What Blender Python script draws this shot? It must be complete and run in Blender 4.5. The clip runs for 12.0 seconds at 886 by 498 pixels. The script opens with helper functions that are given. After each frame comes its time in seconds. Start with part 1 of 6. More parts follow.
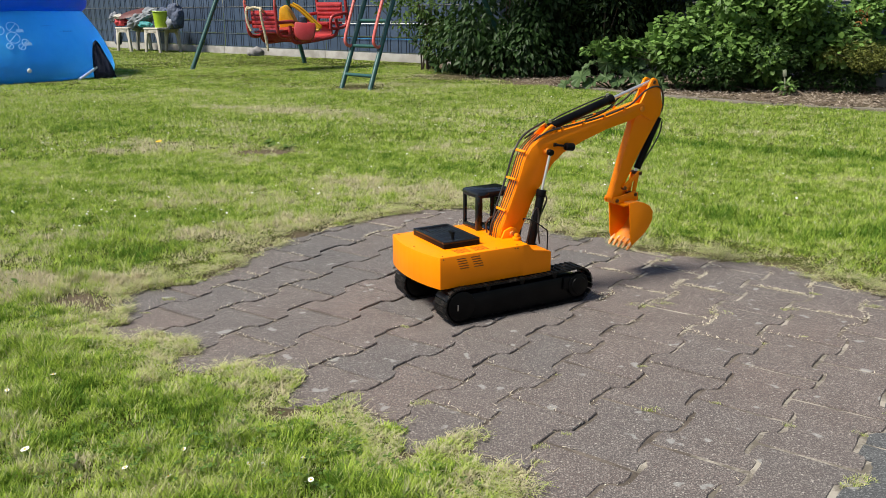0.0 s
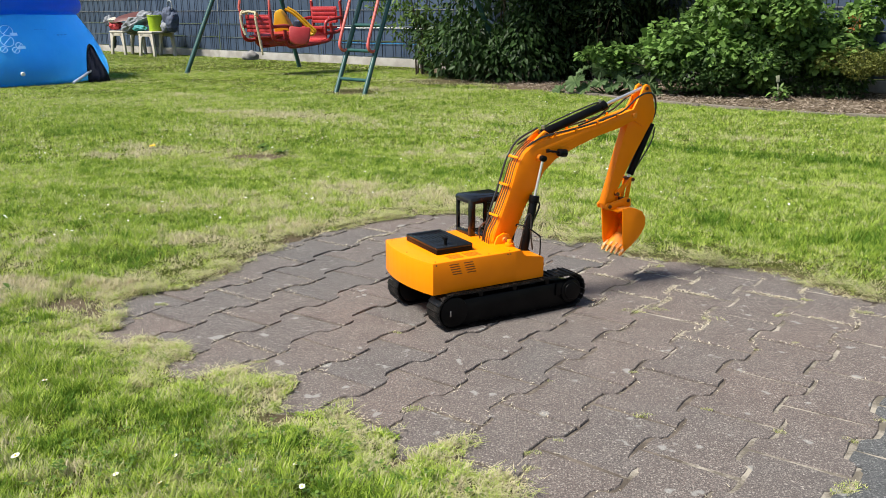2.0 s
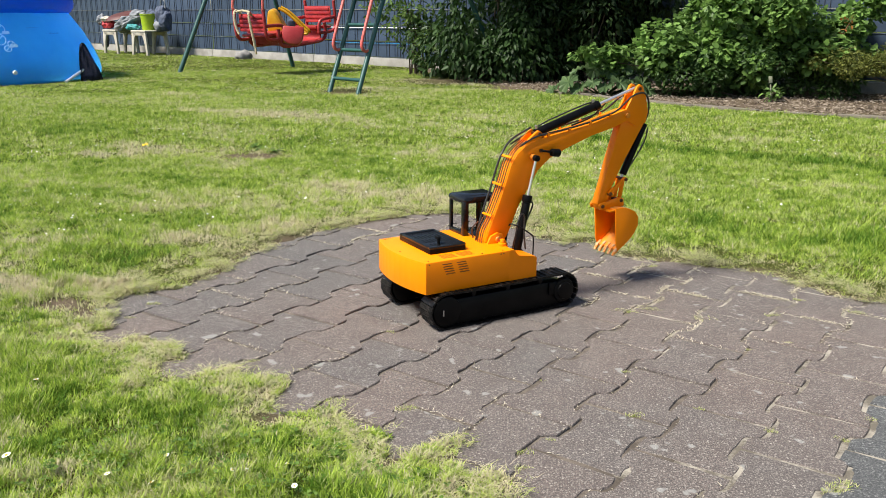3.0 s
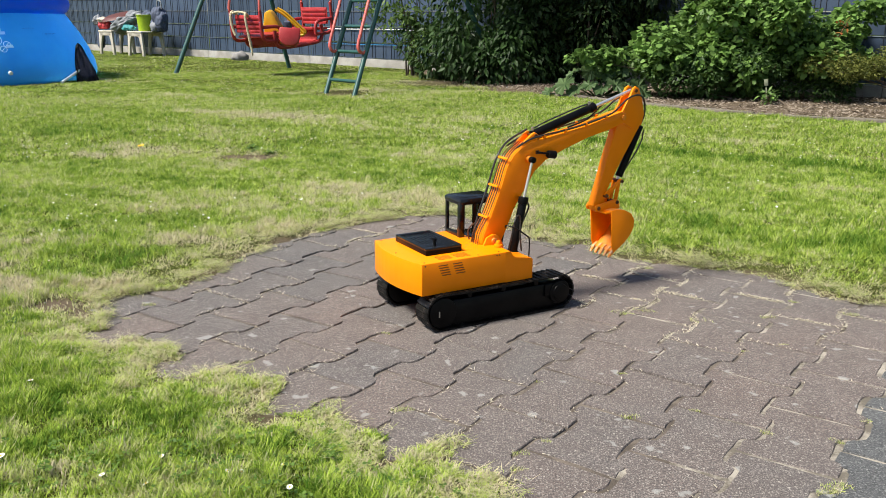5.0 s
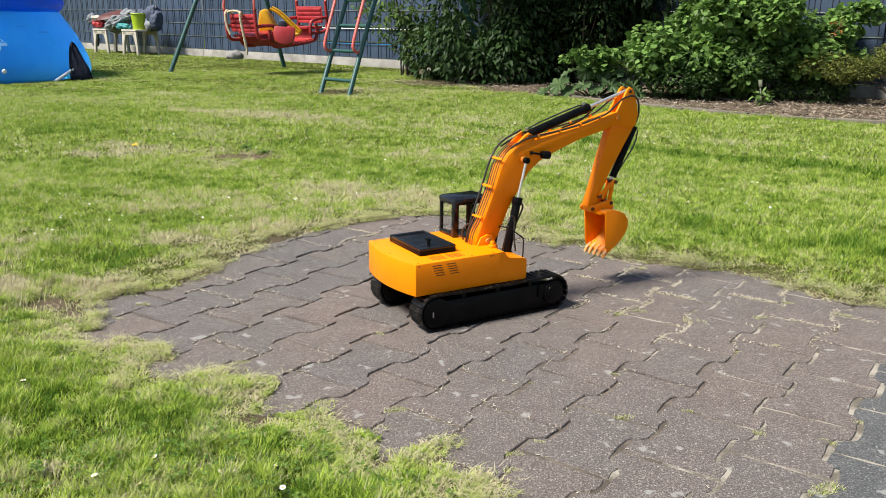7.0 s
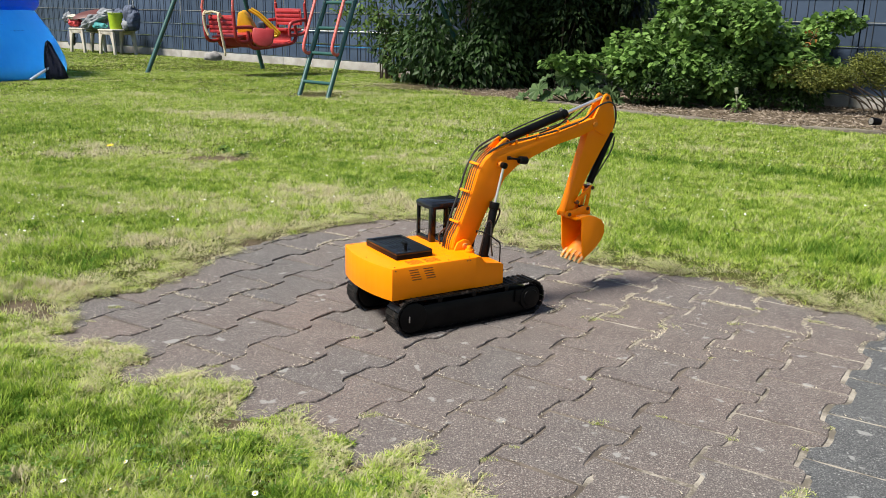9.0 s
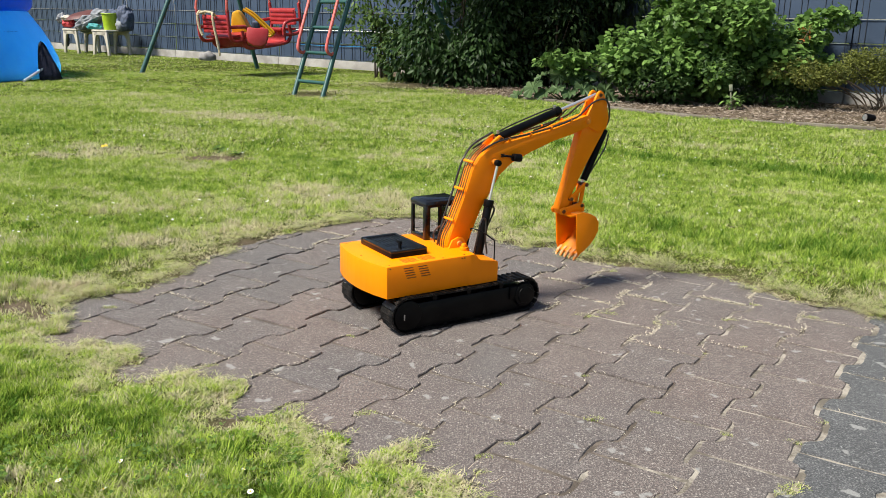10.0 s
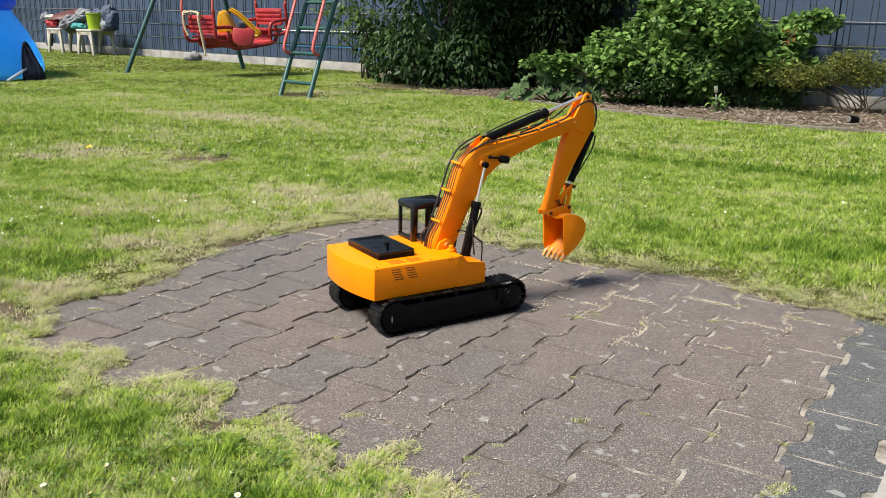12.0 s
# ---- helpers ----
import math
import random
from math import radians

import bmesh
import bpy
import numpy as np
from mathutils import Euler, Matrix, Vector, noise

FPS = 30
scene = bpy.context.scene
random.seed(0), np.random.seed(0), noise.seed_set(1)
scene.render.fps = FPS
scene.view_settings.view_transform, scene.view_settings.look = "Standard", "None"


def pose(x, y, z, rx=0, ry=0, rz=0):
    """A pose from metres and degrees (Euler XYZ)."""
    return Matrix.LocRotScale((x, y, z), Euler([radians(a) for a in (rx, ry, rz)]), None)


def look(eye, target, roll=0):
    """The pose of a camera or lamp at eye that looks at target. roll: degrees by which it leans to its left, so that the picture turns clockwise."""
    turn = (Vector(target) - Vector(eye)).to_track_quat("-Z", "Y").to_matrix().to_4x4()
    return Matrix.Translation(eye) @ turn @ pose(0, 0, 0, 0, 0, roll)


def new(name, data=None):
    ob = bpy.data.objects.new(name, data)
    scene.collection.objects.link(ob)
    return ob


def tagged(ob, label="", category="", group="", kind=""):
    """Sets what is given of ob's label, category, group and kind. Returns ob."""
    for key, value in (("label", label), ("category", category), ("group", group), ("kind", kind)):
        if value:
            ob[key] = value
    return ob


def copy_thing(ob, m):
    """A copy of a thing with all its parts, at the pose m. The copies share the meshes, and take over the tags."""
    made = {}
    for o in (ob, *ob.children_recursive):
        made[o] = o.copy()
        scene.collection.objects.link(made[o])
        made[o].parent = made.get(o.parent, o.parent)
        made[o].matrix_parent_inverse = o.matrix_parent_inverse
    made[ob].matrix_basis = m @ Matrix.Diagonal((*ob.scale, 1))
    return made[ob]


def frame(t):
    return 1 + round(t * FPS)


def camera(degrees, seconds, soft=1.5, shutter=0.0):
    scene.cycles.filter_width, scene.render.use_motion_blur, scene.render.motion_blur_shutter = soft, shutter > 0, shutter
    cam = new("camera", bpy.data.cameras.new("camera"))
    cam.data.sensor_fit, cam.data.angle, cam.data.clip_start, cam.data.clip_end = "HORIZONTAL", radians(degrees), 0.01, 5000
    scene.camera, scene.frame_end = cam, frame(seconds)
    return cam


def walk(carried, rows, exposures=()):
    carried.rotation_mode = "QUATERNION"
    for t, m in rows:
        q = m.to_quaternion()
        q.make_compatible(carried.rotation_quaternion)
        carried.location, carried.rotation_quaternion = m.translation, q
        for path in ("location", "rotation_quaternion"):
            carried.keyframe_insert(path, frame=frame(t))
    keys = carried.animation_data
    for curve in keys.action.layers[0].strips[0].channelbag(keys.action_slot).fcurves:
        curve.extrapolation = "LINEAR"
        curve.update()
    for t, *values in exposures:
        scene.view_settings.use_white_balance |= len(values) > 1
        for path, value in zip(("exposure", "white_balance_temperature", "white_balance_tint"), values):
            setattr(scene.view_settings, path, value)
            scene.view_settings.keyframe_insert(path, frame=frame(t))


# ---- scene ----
cam = camera(54.9, 12.0, soft=0.7)
PATH = [
    (0, (0.147, -0.685, 0.666), (-0.162, 1.215, 0.125), -0.3),
    (0.5, (0.148, -0.686, 0.667), (-0.162, 1.214, 0.127), -0.2),
    (1, (0.149, -0.684, 0.67), (-0.158, 1.217, 0.131), -0.0),
    (1.5, (0.15, -0.684, 0.671), (-0.152, 1.219, 0.136), -0.0),
    (2, (0.151, -0.685, 0.67), (-0.146, 1.22, 0.138), -0.1),
    (2.5, (0.152, -0.685, 0.669), (-0.136, 1.221, 0.136), -0.0),
    (3, (0.152, -0.685, 0.669), (-0.13, 1.222, 0.137), 0.1),
    (5, (0.152, -0.685, 0.668), (-0.121, 1.225, 0.14), 0.3),
    (5.5, (0.152, -0.685, 0.667), (-0.12, 1.224, 0.137), 0.4),
    (6, (0.153, -0.685, 0.67), (-0.116, 1.226, 0.142), 0.5),
    (6.5, (0.153, -0.684, 0.67), (-0.112, 1.227, 0.143), 0.5),
    (7, (0.154, -0.685, 0.67), (-0.107, 1.226, 0.141), 0.5),
    (9, (0.157, -0.681, 0.671), (-0.054, 1.239, 0.151), 1.3),
    (9.5, (0.159, -0.683, 0.671), (-0.047, 1.237, 0.151), 1.2),
    (10, (0.161, -0.683, 0.669), (-0.041, 1.237, 0.147), 1.0),
    (10.5, (0.161, -0.683, 0.669), (-0.036, 1.238, 0.147), 1.2),
    (11, (0.16, -0.682, 0.67), (-0.016, 1.242, 0.15), 1.4),
    (11.5, (0.159, -0.681, 0.672), (-0.01, 1.243, 0.153), 1.3),
    (12, (0.159, -0.682, 0.671), (-0.012, 1.242, 0.151), 1.2),
]
walk(cam, [(t, look(eye, target, roll)) for t, eye, target, roll in PATH],
     exposures=[(0, 0.40), (1.5, 0.55), (3, 0.66), (12, 0.60)])

# ---- light ----
world = bpy.data.worlds.new("sky")
scene.world = world
world.use_nodes = True
wn = world.node_tree
sky = wn.nodes.new("ShaderNodeTexSky")
sky.sky_type = "NISHITA"
sky.sun_disc = False
sky.sun_elevation = radians(54)
sky.sun_rotation = radians(240)
wn.links.new(sky.outputs["Color"], wn.nodes["Background"].inputs["Color"])
wn.nodes["Background"].inputs["Strength"].default_value = 0.080

sun_data = bpy.data.lights.new("sun", "SUN")
sun_data.energy = 5.0
sun_data.angle = radians(15)
sun_data.color = (1.0, 0.95, 0.86)
sun = new("sun", sun_data)
sun.matrix_world = look((-2.98, -1.72, 4.75), (0, 0, 0))

# ---- helpers for building ----
RNG = np.random.default_rng(7)


def link(tree, a, b):
    tree.links.new(a, b)


def mat(name, base, base2=None, rough=0.6, metal=0.0, scale=20.0, fine=120.0, bump=0.2, bump_dist=0.002,
        vary=0.0, spec=0.5, coat=0.0, coords="Object", contrast=(0.35, 0.65)):
    """A node material: two noises mix two colours, a fine one gives relief, Random varies each object."""
    m = bpy.data.materials.new(name)
    m.use_nodes = True
    t = m.node_tree
    p = t.nodes["Principled BSDF"]
    p.inputs["Roughness"].default_value = rough
    p.inputs["Metallic"].default_value = metal
    p.inputs["Specular IOR Level"].default_value = spec
    p.inputs["Coat Weight"].default_value = coat
    base2 = base2 or tuple(c * 0.75 for c in base)
    co = t.nodes.new("ShaderNodeTexCoord").outputs[coords]
    n1 = t.nodes.new("ShaderNodeTexNoise")
    n1.inputs["Scale"].default_value = scale
    n1.inputs["Detail"].default_value = 6
    link(t, co, n1.inputs["Vector"])
    n2 = t.nodes.new("ShaderNodeTexNoise")
    n2.inputs["Scale"].default_value = fine
    n2.inputs["Detail"].default_value = 4
    link(t, co, n2.inputs["Vector"])
    ramp = t.nodes.new("ShaderNodeMapRange")
    ramp.inputs["From Min"].default_value, ramp.inputs["From Max"].default_value = contrast
    add = t.nodes.new("ShaderNodeMath")
    add.operation = "ADD"
    mul = t.nodes.new("ShaderNodeMath")
    mul.operation = "MULTIPLY"
    mul.inputs[1].default_value = 0.3
    sub = t.nodes.new("ShaderNodeMath")
    sub.operation = "SUBTRACT"
    sub.inputs[1].default_value = 0.5
    link(t, n2.outputs["Fac"], sub.inputs[0])
    link(t, sub.outputs[0], mul.inputs[0])
    link(t, n1.outputs["Fac"], add.inputs[0])
    link(t, mul.outputs[0], add.inputs[1])
    link(t, add.outputs[0], ramp.inputs["Value"])
    mix = t.nodes.new("ShaderNodeMix")
    mix.data_type = "RGBA"
    mix.inputs["A"].default_value = (*base, 1)
    mix.inputs["B"].default_value = (*base2, 1)
    link(t, ramp.outputs["Result"], mix.inputs["Factor"])
    out = mix.outputs["Result"]
    if vary:
        info = t.nodes.new("ShaderNodeObjectInfo")
        r = t.nodes.new("ShaderNodeMapRange")
        r.inputs["To Min"].default_value, r.inputs["To Max"].default_value = 1 - vary, 1 + vary
        link(t, info.outputs["Random"], r.inputs["Value"])
        hsv = t.nodes.new("ShaderNodeHueSaturation")
        link(t, r.outputs["Result"], hsv.inputs["Value"])
        link(t, out, hsv.inputs["Color"])
        out = hsv.outputs["Color"]
    link(t, out, p.inputs["Base Color"])
    if bump:
        b = t.nodes.new("ShaderNodeBump")
        b.inputs["Strength"].default_value = bump
        b.inputs["Distance"].default_value = bump_dist
        link(t, n2.outputs["Fac"], b.inputs["Height"])
        link(t, b.outputs["Normal"], p.inputs["Normal"])
    return m


def leaf_mat(name, dark, light, dry=None, rough=0.5, through_light=0.35, patch=3.0, spec=0.22, clump=0.0):
    """Leaves or blades: colour by island and by a slow noise, some light passing through; 'dry' attribute turns to straw."""
    m = bpy.data.materials.new(name)
    m.use_nodes = True
    t = m.node_tree
    p = t.nodes["Principled BSDF"]
    p.inputs["Roughness"].default_value = rough
    p.inputs["Specular IOR Level"].default_value = spec
    geo = t.nodes.new("ShaderNodeNewGeometry")
    co = t.nodes.new("ShaderNodeTexCoord")
    n = t.nodes.new("ShaderNodeTexNoise")
    n.inputs["Scale"].default_value = patch
    n.inputs["Detail"].default_value = 6
    n.inputs["Roughness"].default_value = 0.68
    link(t, co.outputs["Object"], n.inputs["Vector"])
    a = t.nodes.new("ShaderNodeMath")
    a.operation = "MULTIPLY_ADD"
    a.inputs[1].default_value = 0.9
    link(t, geo.outputs["Random Per Island"], a.inputs[0])
    s = t.nodes.new("ShaderNodeMath")
    s.operation = "MULTIPLY_ADD"
    s.inputs[1].default_value = 1.5
    s.inputs[2].default_value = -0.57
    link(t, n.outputs["Fac"], s.inputs[0])
    base_fac = s.outputs[0]
    if clump:
        a.inputs[1].default_value = 0.7
        s.inputs[1].default_value, s.inputs[2].default_value = 0.9, -0.35
        n2 = t.nodes.new("ShaderNodeTexNoise")
        n2.inputs["Scale"].default_value = clump
        n2.inputs["Detail"].default_value = 2
        link(t, co.outputs["Object"], n2.inputs["Vector"])
        tuft = t.nodes.new("ShaderNodeMath")
        tuft.operation = "MULTIPLY_ADD"
        tuft.inputs[1].default_value = 2.2
        lift = t.nodes.new("ShaderNodeMath")
        lift.operation = "ADD"
        lift.inputs[1].default_value = -0.90
        link(t, base_fac, lift.inputs[0])
        link(t, n2.outputs["Fac"], tuft.inputs[0])
        link(t, lift.outputs[0], tuft.inputs[2])
        base_fac = tuft.outputs[0]
    link(t, base_fac, a.inputs[2])
    mix = t.nodes.new("ShaderNodeMix")
    mix.data_type = "RGBA"
    mix.inputs["A"].default_value = (*dark, 1)
    mix.inputs["B"].default_value = (*light, 1)
    link(t, a.outputs[0], mix.inputs["Factor"])
    out = mix.outputs["Result"]
    if dry:
        at = t.nodes.new("ShaderNodeAttribute")
        at.attribute_name = "dry"
        mix2 = t.nodes.new("ShaderNodeMix")
        mix2.data_type = "RGBA"
        mix2.inputs["B"].default_value = (*dry, 1)
        up = t.nodes.new("ShaderNodeMath")
        up.operation = "MAXIMUM"
        up.inputs[1].default_value = 0.0
        link(t, at.outputs["Fac"], up.inputs[0])
        link(t, up.outputs[0], mix2.inputs["Factor"])
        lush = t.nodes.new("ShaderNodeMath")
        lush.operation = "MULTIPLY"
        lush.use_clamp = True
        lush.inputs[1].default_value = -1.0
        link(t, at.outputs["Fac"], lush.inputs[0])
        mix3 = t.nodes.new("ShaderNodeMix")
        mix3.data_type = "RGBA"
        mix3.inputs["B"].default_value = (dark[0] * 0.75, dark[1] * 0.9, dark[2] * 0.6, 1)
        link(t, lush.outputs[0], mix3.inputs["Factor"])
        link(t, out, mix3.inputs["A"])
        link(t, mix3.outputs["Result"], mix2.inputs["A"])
        out = mix2.outputs["Result"]
    link(t, out, p.inputs["Base Color"])
    tr = t.nodes.new("ShaderNodeBsdfTranslucent")
    link(t, out, tr.inputs["Color"])
    ms = t.nodes.new("ShaderNodeMixShader")
    ms.inputs["Fac"].default_value = through_light
    link(t, p.outputs["BSDF"], ms.inputs[1])
    link(t, tr.outputs["BSDF"], ms.inputs[2])
    link(t, ms.outputs["Shader"], t.nodes["Material Output"].inputs["Surface"])
    return m


def thing(name, m, label, category, group="", kind=""):
    ob = new(name)
    ob.empty_display_size = 0.1
    ob.matrix_basis = m
    return tagged(ob, label, category, group, kind)


def finish(bm, name, material, smooth=False):
    bmesh.ops.recalc_face_normals(bm, faces=bm.faces[:])
    me = bpy.data.meshes.new(name)
    bm.to_mesh(me)
    bm.free()
    me.materials.append(material)
    if smooth:
        me.shade_smooth()
        me.set_sharp_from_angle(angle=radians(35))
    return me


def part(name, bm, material, parent=None, label="", smooth=True, at=None, soft=False):
    ob = new(name, finish(bm, name, material, smooth))
    if soft:
        ob.data.set_sharp_from_angle(angle=math.pi)
    if parent:
        ob.parent = parent
    if at is not None:
        ob.matrix_basis = at
    return tagged(ob, label)


def bevel(bm, geom_edges, w, seg=2):
    if w > 0:
        bmesh.ops.bevel(bm, geom=geom_edges, offset=w, segments=seg, affect="EDGES", profile=0.5, clamp_overlap=True)


def box(c, s, w=0.0, bm=None, rot=None):
    """A bevelled box with centre c and size s; rot is a Matrix about its centre."""
    b = bmesh.new()
    bmesh.ops.create_cube(b, size=1.0, matrix=Matrix.Diagonal((*s, 1)))
    bevel(b, b.edges[:], w)
    m = Matrix.Translation(c) @ (rot.to_4x4() if rot else Matrix())
    bmesh.ops.transform(b, matrix=m, verts=b.verts[:])
    return merge(bm, b)


def merge(bm, b):
    if bm is None:
        return b
    me = bpy.data.meshes.new("tmp")
    b.to_mesh(me)
    b.free()
    bm.from_mesh(me)
    bpy.data.meshes.remove(me)
    return bm


def slab(pts, y0, y1, w=0.0, bm=None):
    """A profile of (x, z) points swept from y0 to y1."""
    b = bmesh.new()
    vs = [b.verts.new((x, y0, z)) for x, z in pts]
    f = b.faces.new(vs)
    r = bmesh.ops.extrude_face_region(b, geom=[f])
    bmesh.ops.translate(b, vec=(0, y1 - y0, 0), verts=[v for v in r["geom"] if isinstance(v, bmesh.types.BMVert)])
    bevel(b, b.edges[:], w)
    return merge(bm, b)


def rod(p0, p1, r, r1=None, seg=16, bm=None, w=0.0):
    p0, p1 = Vector(p0), Vector(p1)
    d = p1 - p0
    b = bmesh.new()
    m = Matrix.Translation((p0 + p1) / 2) @ d.to_track_quat("Z", "Y").to_matrix().to_4x4()
    bmesh.ops.create_cone(b, cap_ends=True, segments=seg, radius1=r, radius2=r if r1 is None else r1, depth=d.length, matrix=m)
    if w:
        bevel(b, [e for e in b.edges if len(e.link_faces) == 2 and any(len(f.verts) > 4 for f in e.link_faces)], w)
    return merge(bm, b)


def smooth_line(pts, n=6):
    """Catmull-Rom through the points."""
    P = [Vector(p) for p in pts]
    P = [P[0] * 2 - P[1]] + P + [P[-1] * 2 - P[-2]]
    out = []
    for i in range(1, len(P) - 2):
        a, b, c, d = P[i - 1:i + 3]
        for k in range(n):
            t = k / n
            out.append(0.5 * (2 * b + (c - a) * t + (2 * a - 5 * b + 4 * c - d) * t * t + (3 * b - a - 3 * c + d) * t ** 3))
    return out + [P[-2]]


def tube(pts, r, seg=8, n=6, bm=None, taper=None):
    """A round tube along a smooth line; taper is the end radius."""
    L = smooth_line(pts, n)
    b = bmesh.new()
    rings = []
    up = Vector((0.31, 0.17, 0.93))
    for i, p in enumerate(L):
        d = (L[min(i + 1, len(L) - 1)] - L[max(i - 1, 0)]).normalized()
        u = d.cross(up)
        u = (u if u.length > 1e-4 else d.cross(Vector((1, 0, 0)))).normalized()
        v = d.cross(u)
        k = r if taper is None else r + (taper - r) * i / (len(L) - 1)
        rings.append([b.verts.new(p + (u * math.cos(q) + v * math.sin(q)) * k) for q in [2 * math.pi * j / seg for j in range(seg)]])
    for a, c in zip(rings, rings[1:]):
        for j in range(seg):
            b.faces.new((a[j], a[(j + 1) % seg], c[(j + 1) % seg], c[j]))
    b.faces.new(rings[0])
    b.faces.new(rings[-1][::-1])
    return merge(bm, b)


def mass(name, verts, faces, material, dry=None):
    """One mesh from arrays of corners and equal-sided faces."""
    me = bpy.data.meshes.new(name)
    k = faces.shape[1]
    me.vertices.add(len(verts))
    me.vertices.foreach_set("co", np.ascontiguousarray(verts, dtype=np.float32).ravel())
    me.loops.add(faces.size)
    me.loops.foreach_set("vertex_index", np.ascontiguousarray(faces, dtype=np.int32).ravel())
    me.polygons.add(len(faces))
    me.polygons.foreach_set("loop_start", np.arange(0, faces.size, k, dtype=np.int32))
    me.update(calc_edges=True)
    if dry is not None:
        me.attributes.new("dry", "FLOAT", "POINT").data.foreach_set("value", np.ascontiguousarray(dry, dtype=np.float32))
    me.materials.append(material)
    return new(name, me)


def leaves(pos, along, normal, size, shape, tris):
    """Arrays for many leaves: shape is (u along, v across, w up) of one leaf of length 1."""
    along = along / np.linalg.norm(along, axis=1, keepdims=True)
    side = np.cross(normal, along)
    side /= np.linalg.norm(side, axis=1, keepdims=True) + 1e-9
    up = np.cross(along, side)
    S = np.array(shape)
    v = pos[:, None] + size[:, None, None] * (along[:, None] * S[None, :, :1] + side[:, None] * S[None, :, 1:2] + up[:, None] * S[None, :, 2:])
    f = np.array(tris)[None] + (np.arange(len(pos)) * len(S))[:, None, None]
    return v.reshape(-1, 3), f.reshape(-1, 3)


# ---- materials ----
ORANGE = mat("orange_paint", (1.0, 0.262, 0.0), (0.95, 0.24, 0.0), rough=0.4, scale=9, fine=60, bump=0.02, spec=0.2)
ORANGE_WORN = mat("orange_paint_worn", (0.84, 0.25, 0.008), (0.62, 0.25, 0.07), rough=0.5, scale=40, fine=150, bump=0.06, contrast=(0.5, 0.75))
BLACK = mat("black_paint", (0.003, 0.003, 0.0034), (0.0065, 0.006, 0.006), rough=0.32, scale=25, bump=0.08, spec=0.10)
BLACK_GLOSS = mat("black_gloss", (0.006, 0.0065, 0.008), (0.010, 0.011, 0.013), rough=0.18, scale=15, bump=0.02, spec=0.4)
TRACK = mat("track_metal", (0.004, 0.004, 0.004), (0.045, 0.038, 0.034), rough=0.38, metal=0.1, scale=90, bump=0.3, contrast=(0.52, 0.72), spec=0.25)
RUBBER = mat("hose_rubber", (0.02, 0.018, 0.017), (0.03, 0.027, 0.025), rough=0.35, bump=0.02)
HOSE = mat("hose_brown", (0.12, 0.045, 0.016), (0.05, 0.022, 0.012), rough=0.28, bump=0.02, spec=0.6)
CHROME = mat("chrome", (0.78, 0.77, 0.75), (0.7, 0.69, 0.67), rough=0.34, metal=0.8, bump=0.0)
STEEL = mat("bare_steel", (0.55, 0.53, 0.5), (0.4, 0.37, 0.33), rough=0.4, metal=0.8, scale=80)
TOOTH = mat("tooth_worn", (0.78, 0.25, 0.02), (0.60, 0.36, 0.20), rough=0.5, scale=120, contrast=(0.4, 0.6))
PIN = mat("dark_pin", (0.19, 0.065, 0.018), (0.07, 0.03, 0.015), rough=0.45, metal=0.5)
SLOT = mat("slot_dark", (0.27, 0.07, 0.003), (0.17, 0.045, 0.002), rough=0.7)
GLASS = bpy.data.materials.new("clear_plastic")
GLASS.use_nodes = True
_g = GLASS.node_tree
_p = _g.nodes["Principled BSDF"]
_p.inputs["Roughness"].default_value = 0.05
_p.inputs["Base Color"].default_value = (0.96, 0.97, 0.97, 1)
_p.inputs["Transmission Weight"].default_value = 1.0
_p.inputs["IOR"].default_value = 1.05

CONCRETE = mat("concrete", (0.36, 0.345, 0.315), (0.24, 0.225, 0.2), rough=0.9, scale=6, fine=90, bump=0.4)
KERB = mat("kerb_concrete", (0.19, 0.165, 0.13), (0.10, 0.085, 0.065), rough=0.95, scale=9, fine=90, bump=0.5)
STRIP = mat("fence_strip", (0.036, 0.057, 0.098), (0.050, 0.074, 0.120), rough=0.45, scale=3, fine=25, bump=0.05, vary=0.18)
WIRE = mat("fence_wire", (0.022, 0.028, 0.04), (0.032, 0.038, 0.05), rough=0.5)
GALV = mat("galvanised", (0.13, 0.16, 0.21), (0.05, 0.065, 0.09), rough=0.6, metal=0.0, scale=3)
SWING_GREEN = mat("green_tube", (0.016, 0.070, 0.062), (0.028, 0.09, 0.078), rough=0.38, scale=12, bump=0.05)
SWING_RED = mat("red_plastic", (0.36, 0.024, 0.028), (0.43, 0.045, 0.045), rough=0.42, scale=10, bump=0.05)
RED_TUBE = mat("red_tube", (0.58, 0.10, 0.085), (0.62, 0.15, 0.12), rough=0.4, scale=10, bump=0.05)
YELLOW = mat("yellow_plastic", (0.80, 0.42, 0.01), (0.72, 0.34, 0.01), rough=0.4, scale=10, bump=0.03)
ROPE = mat("rope", (0.6, 0.52, 0.36), (0.42, 0.35, 0.22), rough=0.9, scale=90, fine=300, bump=0.8)
POOL = mat("pool_wall", (0.045, 0.35, 0.68), (0.03, 0.285, 0.62), rough=0.36, scale=2.5, fine=9, bump=0.25, bump_dist=0.02, spec=0.4)
POOL.node_tree.nodes["Principled BSDF"].inputs["Roughness"].default_value = 0.4
_t = POOL.node_tree
_tr = _t.nodes.new("ShaderNodeBsdfTranslucent")
_tr.inputs["Color"].default_value = (0.06, 0.46, 0.80, 1)
_ms = _t.nodes.new("ShaderNodeMixShader")
_ms.inputs["Fac"].default_value = 0.27
link(_t, _t.nodes["Principled BSDF"].outputs["BSDF"], _ms.inputs[1])
link(_t, _tr.outputs["BSDF"], _ms.inputs[2])
link(_t, _ms.outputs["Shader"], _t.nodes["Material Output"].inputs["Surface"])
WATER = bpy.data.materials.new("pool_water")
WATER.use_nodes = True
